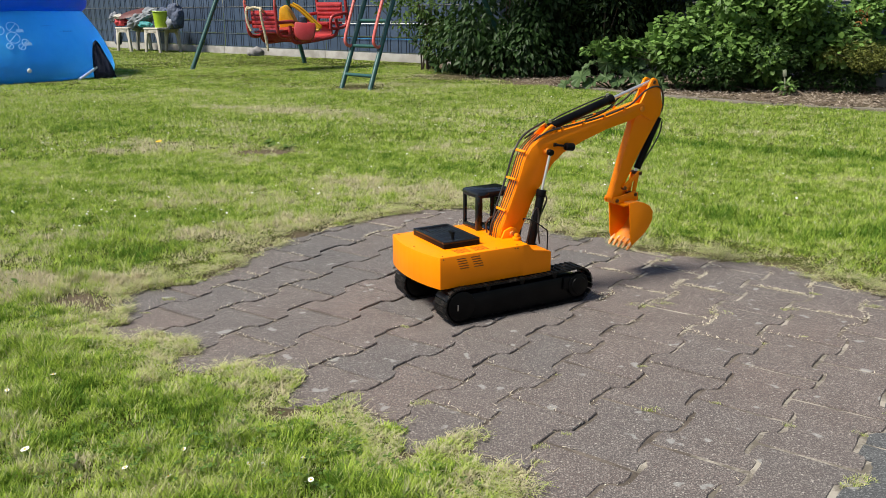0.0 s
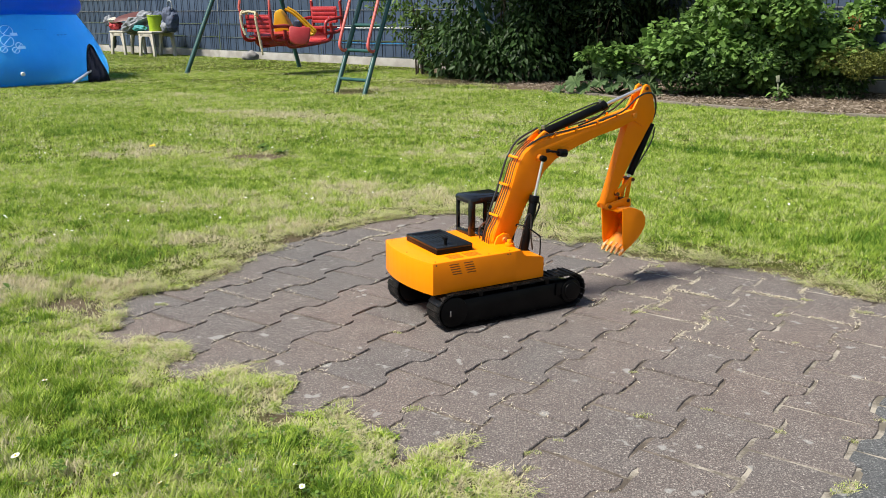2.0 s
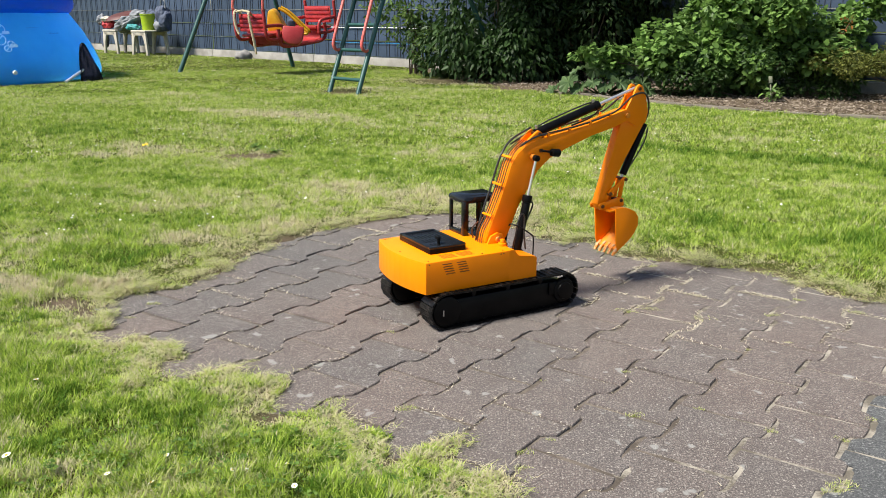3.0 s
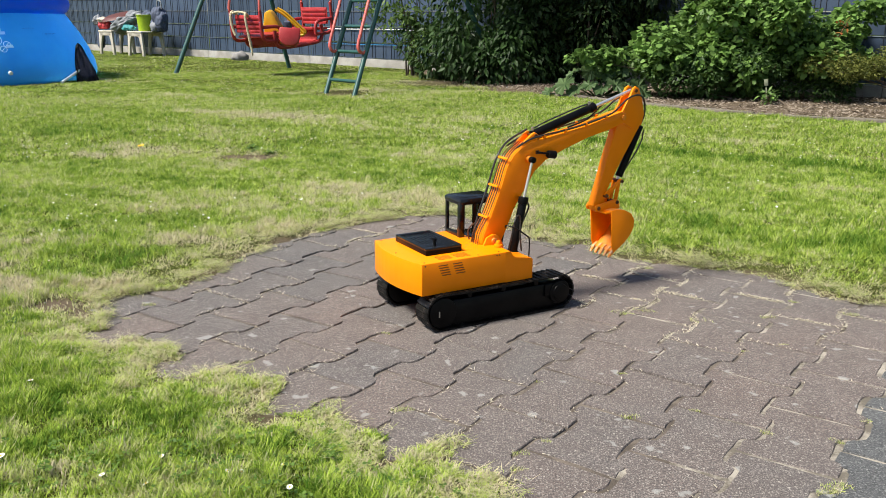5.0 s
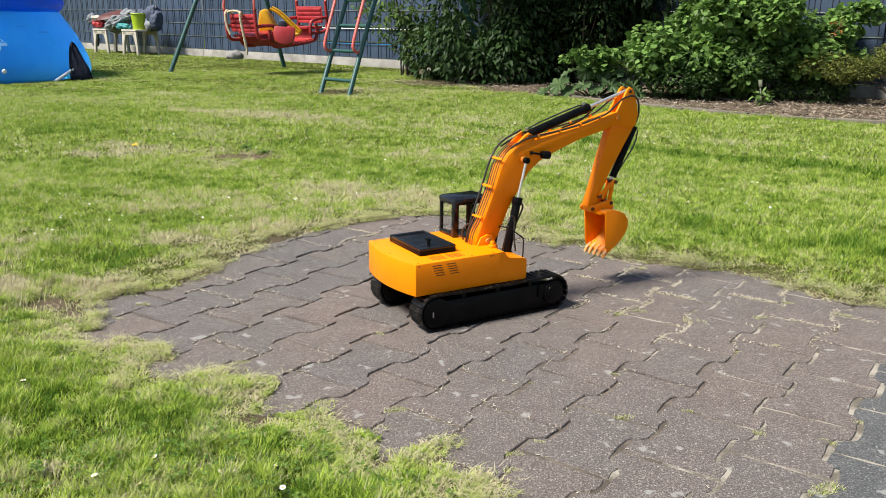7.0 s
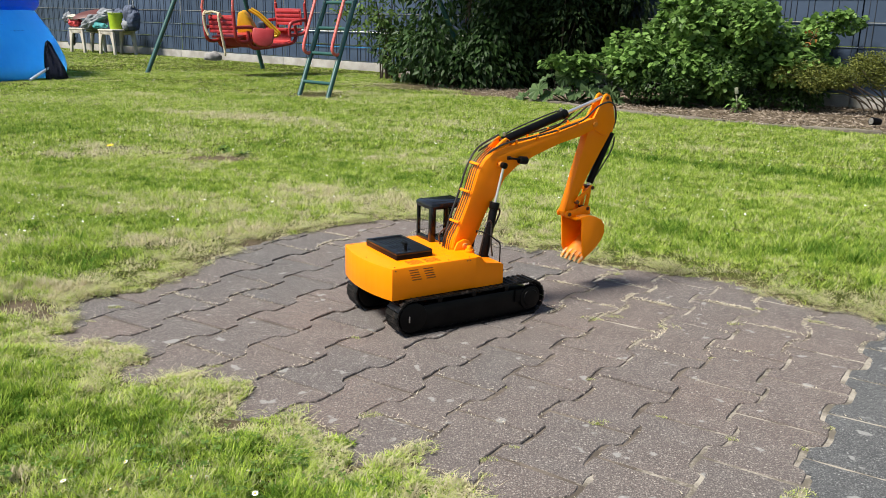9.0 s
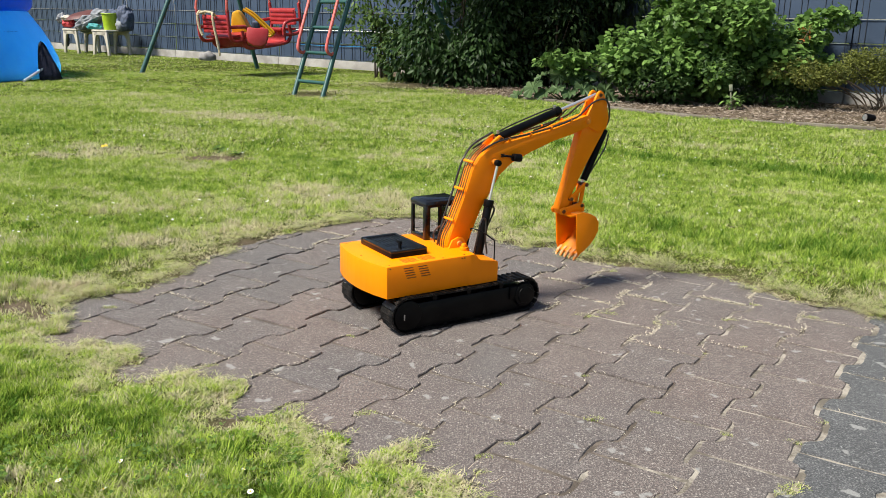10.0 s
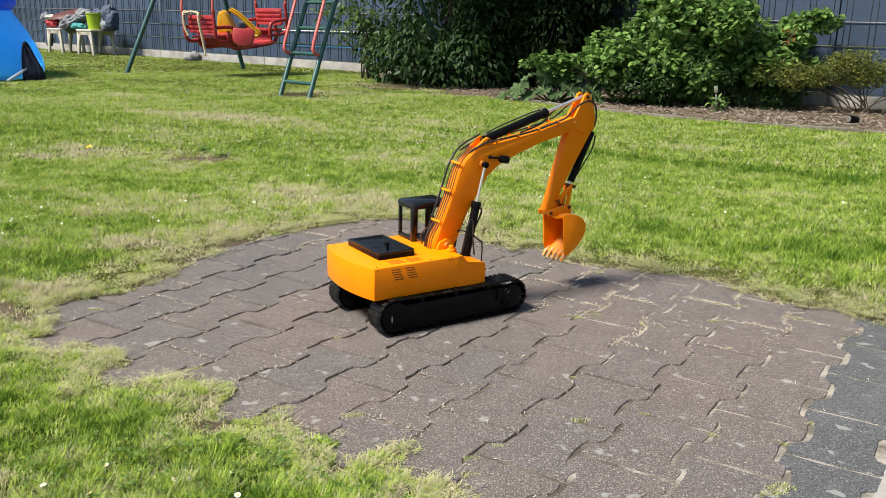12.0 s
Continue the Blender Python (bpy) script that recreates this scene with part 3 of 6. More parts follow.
def blades(n, lo, hi, height, width, seg, flat):
    """Blades between two distances of the paved corner's near side, or in the near corner of the lawn."""
    if hi:
        r = np.sqrt(RNG.uniform(lo * lo, hi * hi, n))
        half, mid_q = (0.255 * math.pi, -0.035 * math.pi) if lo > 1.5 else (0.58 * math.pi, 0.0)
        q = np.where(RNG.random(n) < 0.9, mid_q + RNG.uniform(-half, half, n) + RNG.normal(0, 0.10, n), RNG.uniform(-math.pi, math.pi, n))
        x, y = r * np.sin(q), r * np.cos(q)
        far_off = ~in_corner(x, y)
        x, y = x[far_off], y[far_off]
        n = len(x)
    else:
        x, y = RNG.uniform(CORNER[0], CORNER[1], n), RNG.uniform(CORNER[2], CORNER[3], n)
    d = paved(x, y)
    dry = straw(x, y)
    ok = (d < 0.0) & (before_fence(x, y) > 0.06) & ~in_bed(x, y)
    thin = np.ones(n)
    for cx, cy, rad in BARE:
        thin *= np.clip((np.hypot(x - cx, (y - cy)) / rad - 0.5) * 1.2, 0.04, 1)
    thin *= 1 - 0.25 * np.clip(dry - 0.3, 0, 1)
    thin *= np.clip(0.38 + 1.4 * hash_noise(x, y * 0.8, 30, 91), 0, 1)
    ok &= RNG.random(n) < thin
    x, y, d, dry = x[ok], y[ok], d[ok], dry[ok]
    n = len(x)
    lush = fbm(x, y, 3.5, 51)
    edge = np.clip(-d / 0.15, 0.0, 1)
    h = height * RNG.uniform(0.5, 1.25, n) * (0.25 + 0.6 * lush + 0.95 * fbm(x, y, 19.0, 57) ** 1.3) * (0.7 + 0.3 * edge) * (1 + 0.5 * mown(x, y)[0]) * (0.6 + 0.9 * hash_noise(x, y * 0.8, 30, 91))
    az = RNG.uniform(0, 2 * math.pi, n)
    lean = np.abs(RNG.normal(0, 0.45, n)) + flat + 0.45 * (1 - edge)
    face = az + math.pi / 2 + RNG.normal(0, 0.4, n)
    w = width * RNG.uniform(0.6, 1.3, n)
    dx, dy = np.cos(az), np.sin(az)
    sx, sy = np.cos(face) * w, np.sin(face) * w
    z0 = ground_z(x, y) - 0.002
    base = np.stack([x, y, z0], 1)
    side = np.stack([sx, sy, np.zeros(n)], 1)
    ln = np.clip(lean, 0, 1.45)
    mid = base + np.stack([dx * h * 0.5 * np.sin(ln * 0.5), dy * h * 0.5 * np.sin(ln * 0.5), h * 0.5 * np.cos(ln * 0.5)], 1)
    tip = mid + np.stack([dx * h * 0.55 * np.sin(ln), dy * h * 0.55 * np.sin(ln), h * 0.55 * np.cos(ln)], 1)
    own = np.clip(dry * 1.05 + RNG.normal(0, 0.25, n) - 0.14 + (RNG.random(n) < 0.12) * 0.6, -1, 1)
    if seg == 2:
        V = np.stack([base - side, base + side, mid - side * 0.8, mid + side * 0.8, tip], 1).reshape(-1, 3)
        F = np.array([[0, 1, 3], [0, 3, 2], [2, 3, 4]])
        k = 5
    else:
        V = np.stack([base - side, base + side, tip], 1).reshape(-1, 3)
        F = np.array([[0, 1, 2]])
        k = 3
    F = (F[None] + (np.arange(n) * k)[:, None, None]).reshape(-1, 3)
    return V, F, np.repeat(own, k)


def build_grass():
    V, F, D, o = [], [], [], 0
    for n, lo, hi, h, w, s, flat in ((440000, 0, 0, 0.020, 0.0011, 2, 0.5), (330000, 0.25, 1.9, 0.020, 0.0013, 1, 0.8), (620000, 1.9, 3.6, 0.023, 0.0017, 1, 0.75),
                                     (640000, 3.6, 7.0, 0.024, 0.0026, 1, 0.7), (420000, 7.0, 10.0, 0.019, 0.0036, 1, 0.8), (280000, 10.0, 17.0, 0.019, 0.0060, 1, 0.8)):
        v, f, d = blades(n, lo, hi, h, w, s, flat)
        V.append(v), F.append(f + o), D.append(d)
        o += len(v)
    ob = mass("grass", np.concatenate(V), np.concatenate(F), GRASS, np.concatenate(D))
    tagged(ob, "mown lawn of green grass with dry straw patches", "grass", kind="stuff")


build_grass()


def build_thatch():
    """Dry cut stalks lying over the edge stones and the rim of the turf."""
    n = 1300000
    x, y = RNG.uniform(-1.15, 1.2, n), RNG.uniform(0.2, 2.4, n)
    d = paved(x, y)
    wide = np.where((x < 0.1) & (y > 1.2), 0.22, 0.13)
    keep = (d > -wide) & (d < 0.02) & (RNG.random(n) < np.clip((fbm(x, y, 18, 61) - 0.46) * 3.4, 0.03, 0.5) * np.clip(1.1 + d / wide, 0.1, 1) * np.where(y < 1.0, 0.55, 1.0))
    for cx, cy, r in BARE:
        keep &= RNG.random(n) < np.clip(np.hypot(x - cx, y - cy) / r - 0.35, 0.04, 1)
    x, y, d = x[keep], y[keep], d[keep]
    n = len(x)
    az, L, w = RNG.uniform(0, 2 * math.pi, n), RNG.uniform(0.008, 0.032, n), RNG.uniform(0.0003, 0.0007, n)
    z = np.where(d > 0, 0.002, 0.010) + RNG.uniform(0, 0.009, n)
    c, s = np.cos(az), np.sin(az)
    p = np.stack([x, y, z], 1)
    a = np.stack([c * L, s * L, RNG.uniform(-0.002, 0.006, n)], 1)
    b = np.stack([-s * w, c * w, np.zeros(n)], 1)
    V = np.stack([p - b, p + b, p + a], 1).reshape(-1, 3)
    F = np.arange(3 * n).reshape(-1, 3)
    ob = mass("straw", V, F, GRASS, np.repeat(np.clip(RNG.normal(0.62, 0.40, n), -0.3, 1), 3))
    tagged(ob, "dry straw-coloured grass clippings along the paving edge", "grass clippings", kind="stuff")


build_thatch()


def build_joint_straw():
    """Dry fibres and moss caught in the joints, thickest towards the far corner."""
    n = 500000
    a, b = RNG.uniform(-1.4, 0.36, n), RNG.uniform(-0.4, 1.9, n)
    lines = np.array(JOINT_LINES[::-1])
    straight = a - row_tilt(a) * (b - 0.75)
    row = len(lines) - 1 - np.searchsorted(lines, straight)
    near = np.abs(straight[:, None] - lines).argmin(1)
    fz = (b - B0 - row_shift(a) + np.where((len(lines) - 1 - near) % 2 == 0, 0.0, 0.099)) / PITCH_B
    zig = 0.0125 * np.clip((0.5 - 2 * np.abs(fz - np.round(fz))) * 5, -1, 1)
    along = np.abs(straight - lines[near] - zig) < 0.008
    fb = (b - B0 - row_shift(a) + np.where(row % 2 == 0, 0.0, 0.099)) / PITCH_B
    cross = np.abs(fb - np.round(fb)) * PITCH_B < 0.0075
    x, y = a * WX + b * VX, a * WY + b * VY
    d = paved(x, y)
    w = 2.2 * np.clip(1.4 - np.hypot((x - 0.47) / 0.36, (y - 1.46) / 0.32), 0, 1) + 0.30 * np.clip(1 - d / 0.3, 0, 1) + 0.05 + 1.6 * np.clip(1.4 - np.hypot((x + 0.36) / 0.20, (y - 1.85) / 0.18), 0, 1) + 0.4 * np.clip(1.3 - np.hypot((x + 0.66) / 0.2, (y - 1.35) / 0.3), 0, 1)
    w = 0.6 * w * np.clip((fbm(x, y, 9, 83) - 0.46) * 8, 0, 1)
    keep = (cross | (along & (RNG.random(n) < 0.6))) & (d > -0.02) & (RNG.random(n) < w)
    x, y = x[keep], y[keep]
    n = len(x)
    az, L, wd = RNG.uniform(0, 2 * math.pi, n), RNG.uniform(0.004, 0.012, n), RNG.uniform(0.0005, 0.0013, n)
    c, s = np.cos(az), np.sin(az)
    p = np.stack([x, y, RNG.uniform(-0.001, 0.0025, n)], 1)
    e = np.stack([c * L, s * L, RNG.uniform(-0.001, 0.004, n)], 1)
    f = np.stack([-s * wd, c * wd, np.zeros(n)], 1)
    V = np.stack([p - f, p + f, p + e], 1).reshape(-1, 3)
    ob = mass("joint_straw", V, np.arange(3 * n).reshape(-1, 3), FIBRE)
    tagged(ob, "pale dry grass fibres caught in the paving joints", "grass clippings", kind="stuff")


build_joint_straw()

# ---- fence with privacy strips on a concrete base ----
FENCE_M = Matrix.Translation(FENCE_P) @ Matrix.Rotation(math.atan2(FENCE_D.y, FENCE_D.x), 4, "Z")
PANEL, ROW, FENCE_BASE = 2.5, 0.2, 0.11


def build_fence():
    strips = {}
    for v in range(3):
        b = box((PANEL / 2, 0, ROW / 2), (PANEL - 0.012, 0.004, ROW - 0.007), 0.0015)
        for q in b.verts:
            q.co.y += 0.0025 * math.sin(q.co.x * 9 + v * 2)
        strips[v] = finish(b, "privacy_strip", STRIP)
    for k in range(-3, 7):
        m = FENCE_M @ Matrix.Translation((k * PANEL + 0.35, 0, 0))
        f = thing(f"fence_{k + 4}", m, "grey wire mesh fence panel with blue-grey plastic privacy strips", "fence", kind="structure")
        b = box((PANEL / 2, 0.0, FENCE_BASE / 2 - 0.1), (PANEL - 0.005, 0.06, FENCE_BASE + 0.2), 0.006)
        part("base_board", b, CONCRETE, f, "weathered grey concrete gravel board")
        post = box((0, -0.045, 0.95), (0.06, 0.04, 1.9), 0.004)
        part("post", post, WIRE, f)
        for r in range(9):
            o = new("privacy_strip", strips[(k + r) % 3])
            o.parent = f
            o.location = (0, 0, FENCE_BASE + 0.01 + r * ROW)
        front = bmesh.new()
        rr = random.Random(k * 7 + 3)
        for i in range(1, 50):
            x = i * 0.05
            if i % 4 in (0, 1) or rr.random() < 0.12:
                side = 0.006
            else:
                side = -0.008
            top = 1.9
            rod((x, side, FENCE_BASE), (x, side, top), 0.0032, seg=5, bm=front)
        part("vertical_wires", front, WIRE, f)
        for r in range(10):
            z = FENCE_BASE + 0.005 + r * ROW
            b = rod((0, 0.009, z), (PANEL, 0.009, z), 0.0032, seg=5)
            rod((0, -0.009, z), (PANEL, -0.009, z), 0.0032, seg=5, bm=b)
            part("horizontal_rod", b, GALV if (r * 3 + k) % 4 != 1 else WIRE, f)


build_fence()


def fence_point(s, off, z):
    return FENCE_P + FENCE_D * s + FENCE_N * off + Vector((0, 0, z))


def build_fence_cords():
    for z, s0, s1, material, lab in ((0.49, 4.6, 7.7, PETAL, "white cord stretched along the wire fence"),
                                     (0.295, 4.6, 7.5, POOL, "blue cord stretched along the wire fence")):
        pts = [fence_point(s0 + (s1 - s0) * i / 8, 0.018, z + 0.004 * math.sin(i * 1.7)) for i in range(9)]
        o = part("cord", tube(pts, 0.0055 if z > 0.4 else 0.0032, 6, 3), material)
        tagged(o, lab, "cord")


build_fence_cords()


# ---- planting bed: kerb, bark chips ----
def build_kerb():
    k = thing("kerb", Matrix(), "low weathered concrete lawn edging along the planting bed", "kerb", kind="structure")
    pts = EDGE[3:]
    line = [Vector((x, y, 0)) for x, y in pts]
    L = smooth_line(line, 4)
    acc = [L[0]]
    for p in L[1:]:
        while (p - acc[-1]).length >= 0.5:
            acc.append(acc[-1] + (p - acc[-1]).normalized() * 0.5)
    for a, b in zip(acc, acc[1:]):
        d = b - a
        e = box((0, 0, 0), (d.length - 0.006, 0.055, 0.14), 0.008)
        part("edging_stone", e, KERB, k, at=Matrix.Translation((a + b) / 2 + Vector((0, 0, -0.040 + random.uniform(-0.006, 0.006)))) @
             Matrix.Rotation(math.atan2(d.y, d.x) + random.uniform(-0.015, 0.015), 4, "Z"))


build_kerb()


def build_chips():
    n = 95000
    x, y = RNG.uniform(-1.8, 5.0, n), RNG.uniform(4.3, 10.2, n)
    keep = (y > bed_edge_y(x) + 0.04) & (before_fence(x, y) > 0.08)
    x, y = x[keep], y[keep]
    n = len(x)
    S = RNG.uniform(0.008, 0.038, n)
    pos = np.stack([x, y, 0.006 + RNG.uniform(0, 0.025, n)], 1)
    along = RNG.normal(0, 1, (n, 3)) * (1, 1, 0.25)
    nor = RNG.normal(0, 0.45, (n, 3)) + (0, 0, 1)
    shape = [(-0.5, -0.07, 0), (0.1, -0.13, 0.03), (0.5, -0.05, 0), (0.45, 0.07, 0), (-0.05, 0.11, 0.05), (-0.5, 0.06, 0)]
    v, f = leaves(pos, along, nor, S, shape, [(0, 1, 4), (0, 4, 5), (1, 2, 3), (1, 3, 4)])
    tagged(mass("bark_mulch", v, f, CHIP), "brown bark chip mulch on the planting bed", "mulch", kind="stuff")


build_chips()

# ---- bushes ----
OVATE = [(0, 0, 0), (0.3, 0.2, 0.04), (0.62, 0.17, 0.02), (1, 0, -0.1), (0.62, -0.17, 0.02), (0.3, -0.2, 0.04), (0.5, 0, -0.03)]
OVATE_T = [(0, 6, 1), (1, 6, 2), (2, 6, 3), (3, 6, 4), (4, 6, 5), (5, 6, 0)]
LOBED = [(0, 0, 0), (-0.10, 0.30, 0.02), (0.22, 0.52, 0.0), (0.41, 0.37, 0.04), (0.70, 0.42, 0.0), (0.79, 0.24, 0.03), (1.0, 0, -0.06),
         (0.79, -0.24, 0.03), (0.70, -0.42, 0.0), (0.41, -0.37, 0.04), (0.22, -0.52, 0.0), (-0.10, -0.30, 0.02), (0.4, 0, -0.02)]
LOBED_T = [(i, 12, (i + 1) % 12) for i in range(12)]


def crown_points(clumps, per):
    """Points in and on clumps (x, y, z, r): position and outward direction."""
    P, O = [], []
    for (cx, cy, cz, r), k in zip(clumps, per):
        d = RNG.normal(0, 1, (k, 3))
        d /= np.linalg.norm(d, axis=1, keepdims=True)
        rad = r * RNG.uniform(0.55, 1.08, k) ** 0.6
        P.append(np.array([cx, cy, cz]) + d * rad[:, None] * (1, 1, 0.85))
        O.append(d)
    return np.concatenate(P), np.concatenate(O)


def build_bush(name, label, base, clumps, count, size, shape, tris, material, droop, stems, category="bush"):
    m = Matrix.Translation((*base, 0))
    t = thing(name, m, label, category)
    vol = np.array([c[3] ** 2 for c in clumps])
    per = np.maximum(1, (count * vol / vol.sum()).astype(int))
    P, O = crown_points(clumps, per)
    keep = P[:, 2] > 0.03
    P, O = P[keep], O[keep]
    n = len(P)
    along = O * (1, 1, 0.3) + RNG.normal(0, 0.45, (n, 3)) + (0, 0, -droop)
    nor = O * 0.5 + (0, 0, 0.8) + RNG.normal(0, 0.5, (n, 3))
    v, f = leaves(P, along, nor, size * RNG.uniform(0.55, 1.2, n), shape, tris)
    crown = mass("crown", v, f, material)
    crown.parent = t
    rr = random.Random(len(clumps) + int(count))
    for i in range(stems):
        c = clumps[rr.randrange(len(clumps))]
        sx, sy = rr.uniform(-0.13, 0.13), rr.uniform(-0.13, 0.13)
        pts = [(sx, sy, -0.02), (sx + (c[0] - sx) * 0.25, sy + (c[1] - sy) * 0.25, c[2] * 0.4), (c[0], c[1], c[2])]
        part("stem", tube(pts, rr.uniform(0.008, 0.018) * (0.45 if category == "shrub" else 1.0), 7, 4, taper=0.003), BARK, t)
    return t


def clump_set(n, rx, ry, z0, z1, r0, r1, seed, cx=0.0, cy=0.0):
    rr = random.Random(seed)
    out = []
    for i in range(n):
        q, k = rr.uniform(0, 2 * math.pi), math.sqrt(rr.random())
        out.append((cx + rx * k * math.cos(q), cy + ry * k * math.sin(q), rr.uniform(z0, z1), rr.uniform(r0, r1)))
    return out


# third clump set: unseen high overhang, added to keep sun off the bushes below
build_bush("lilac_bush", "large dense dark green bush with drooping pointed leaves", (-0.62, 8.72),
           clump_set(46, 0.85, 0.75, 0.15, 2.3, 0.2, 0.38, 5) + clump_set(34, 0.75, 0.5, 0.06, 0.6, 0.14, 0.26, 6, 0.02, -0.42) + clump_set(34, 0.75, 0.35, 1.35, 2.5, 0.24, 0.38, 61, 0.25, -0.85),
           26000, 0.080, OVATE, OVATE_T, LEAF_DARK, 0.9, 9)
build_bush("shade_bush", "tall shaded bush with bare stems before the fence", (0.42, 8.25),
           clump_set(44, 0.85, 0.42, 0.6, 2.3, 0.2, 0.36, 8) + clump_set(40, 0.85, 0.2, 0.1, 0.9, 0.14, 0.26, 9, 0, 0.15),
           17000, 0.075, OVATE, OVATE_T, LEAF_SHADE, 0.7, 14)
build_bush("vine_leaf_bush", "broad bright green bush with large lobed leaves", (1.62, 6.95),
           [c for c in clump_set(62, 0.92, 0.42, 0.22, 1.12, 0.10, 0.21, 12) + clump_set(24, 0.8, 0.36, 0.26, 0.75, 0.10, 0.18, 13, -0.1, -0.14) if c[2] < 1.22 + c[0] and c[2] < 1.05 - 0.25 * c[0]]
           + clump_set(14, 0.36, 0.2, 0.2, 0.44, 0.07, 0.13, 14, -0.86, -0.05) + clump_set(15, 0.26, 0.08, 0.27, 0.40, 0.03, 0.06, 18, -1.22, -0.27) + clump_set(10, 0.24, 0.1, 0.64, 0.80, 0.03, 0.07, 16, 0.98, -0.05),
           18500, 0.051, LOBED, LOBED_T, LEAF_LIGHT, 0.45, 12)
build_bush("olive_shrub", "low rounded shrub with small olive-yellow leaves and bare stems", (2.85, 6.52),
           clump_set(20, 0.26, 0.2, 0.25, 0.36, 0.06, 0.10, 15, -0.56, 0) + clump_set(34, 0.42, 0.24, 0.29, 0.43, 0.06, 0.11, 17, 0.16, 0) + clump_set(12, 0.3, 0.2, 0.25, 0.38, 0.06, 0.1, 19, 0.8, 0),
           17000, 0.026, OVATE, OVATE_T, LEAF_OLIVE, 0.0, 16, "shrub")


build_bush("light_twig_bush", "loose twigs with light green pointed leaves beside the dark bush", (-1.55, 8.95),
           clump_set(12, 0.34, 0.3, 0.25, 0.95, 0.08, 0.17, 31, 0.0, -0.25) + clump_set(14, 0.34, 0.2, 0.62, 1.0, 0.05, 0.12, 32, -0.18, -0.3), 1150, 0.075, OVATE, OVATE_T, LEAF_TWIG, 0.35, 9)
build_bush("ivy", "low dark green ivy leaves under the lobed bush", (1.62, 6.66),
           clump_set(56, 0.8, 0.2, 0.06, 0.36, 0.07, 0.14, 33), 9500, 0.043, OVATE, OVATE_T, LEAF_IVY, 0.3, 8, "ivy")
build_bush("garden_seedling", "small green leafy plant beside the plant label", (1.72, 6.33),
           clump_set(5, 0.06, 0.04, 0.05, 0.10, 0.03, 0.05, 35), 90, 0.05, OVATE, OVATE_T, LEAF_LIGHT, 0.2, 3, "plant")


def build_rhubarb():
    t = thing("rhubarb_plant", Matrix.Translation((0.42, 6.86, 0)), "broad ruffled grey-green leaves of a low garden plant", "plant")
    rr = random.Random(4)
    spots = [(-0.42, -0.10, 0.10), (-0.34, -0.20, 0.14), (-0.22, -0.24, 0.09), (-0.10, -0.26, 0.13), (0.03, -0.27, 0.10), (0.14, -0.25, 0.14), (0.27, -0.22, 0.11), (0.38, -0.16, 0.13),
             (-0.25, -0.06, 0.22), (-0.10, -0.10, 0.25), (0.05, -0.10, 0.23), (0.20, -0.08, 0.24), (0.33, -0.04, 0.22), (0.50, -0.12, 0.16), (0.52, -0.02, 0.22), (-0.52, -0.14, 0.06), (0.44, -0.20, 0.08), (0.58, -0.10, 0.09)]
    for x, y, z in spots:
        s = rr.uniform(0.105, 0.155)
        b = bmesh.new()
        n = 36
        c = b.verts.new((0.25 * s, 0, -0.03 * s))
        rings = []
        for k in (0.5, 1.0):
            ring = []
            for i in range(n):
                q = 2 * math.pi * i / n
                lobe = 1 + (0.07 * math.cos(7 * q) + 0.12 * rr.uniform(-1, 1)) * k
                r = s * 0.58 * k * lobe * (1 - 0.4 * max(0, math.cos(q - math.pi)) ** 8)
                ring.append(b.verts.new((0.25 * s + r * 1.2 * math.cos(q), r * math.sin(q), s * k * (0.11 * math.sin(9 * q + 1) + 0.10 * abs(math.sin(q)) - 0.16 * k * max(0, math.cos(q)) + 0.02 * rr.uniform(-1, 1)))))
            rings.append(ring)
        for i in range(n):
            j = (i + 1) % n
            b.faces.new((c, rings[0][i], rings[0][j]))
            b.faces.new((rings[0][i], rings[1][i], rings[1][j], rings[0][j]))
        yaw = math.atan2(y - 0.12, x) + rr.uniform(-0.5, 0.5)
        part("leaf", b, LEAF_BIG, t, at=Matrix.Translation((x * 0.8, y * 0.8, z)) @ Matrix.Rotation(yaw, 4, "Z") @ Matrix.Rotation(rr.uniform(0.35, 0.95), 4, "Y"))
        part("stalk", tube([(0.02 * x, 0.02 * y, -0.02), (x * 0.4, y * 0.4, z * 0.7), (x * 0.8, y * 0.8, z)], 0.007, 7, 4, taper=0.004), LEAF_BIG, t)


build_rhubarb()


def build_red_twig():
    t = thing("reddening_twig", Matrix.Translation((2.18, 6.75, 0.04)), "twig with orange-red leaves beside the green bush", "twig")
    pts = [(0, 0, 0), (0.05, -0.03, 0.35), (0.16, -0.05, 0.62)]
    part("stem", tube(pts, 0.006, 6, 4, taper=0.003), BARK, t)
    n = 16
    P = np.stack([0.12 + RNG.normal(0, 0.03, n), -0.05 + RNG.normal(0, 0.03, n), 0.55 + RNG.normal(0, 0.03, n)], 1)
    v, f = leaves(P, RNG.normal(0, 1, (n, 3)), RNG.normal(0, 0.5, (n, 3)) + (0, -0.3, 1), np.full(n, 0.045), OVATE, OVATE_T)
    o = mass("crown", v, f, LEAF_RED)
    o.parent = t


build_red_twig()


LABEL = mat("label_plastic", (0.27, 0.29, 0.19), (0.20, 0.21, 0.14), rough=0.6, scale=30)


def build_plant_label():
    t = thing("plant_label", Matrix.Translation((1.70, 6.31, -0.03)) @ pose(0, 0, 0, -8, -5, 12), "small pale plant label on a stake in the bed", "plant label")
    part("stake", box((0, 0, 0.08), (0.010, 0.005, 0.2), 0.001), LABEL, t)
    part("plate", box((0, -0.005, 0.212), (0.030, 0.004, 0.052), 0.002), LABEL, t)


build_plant_label()


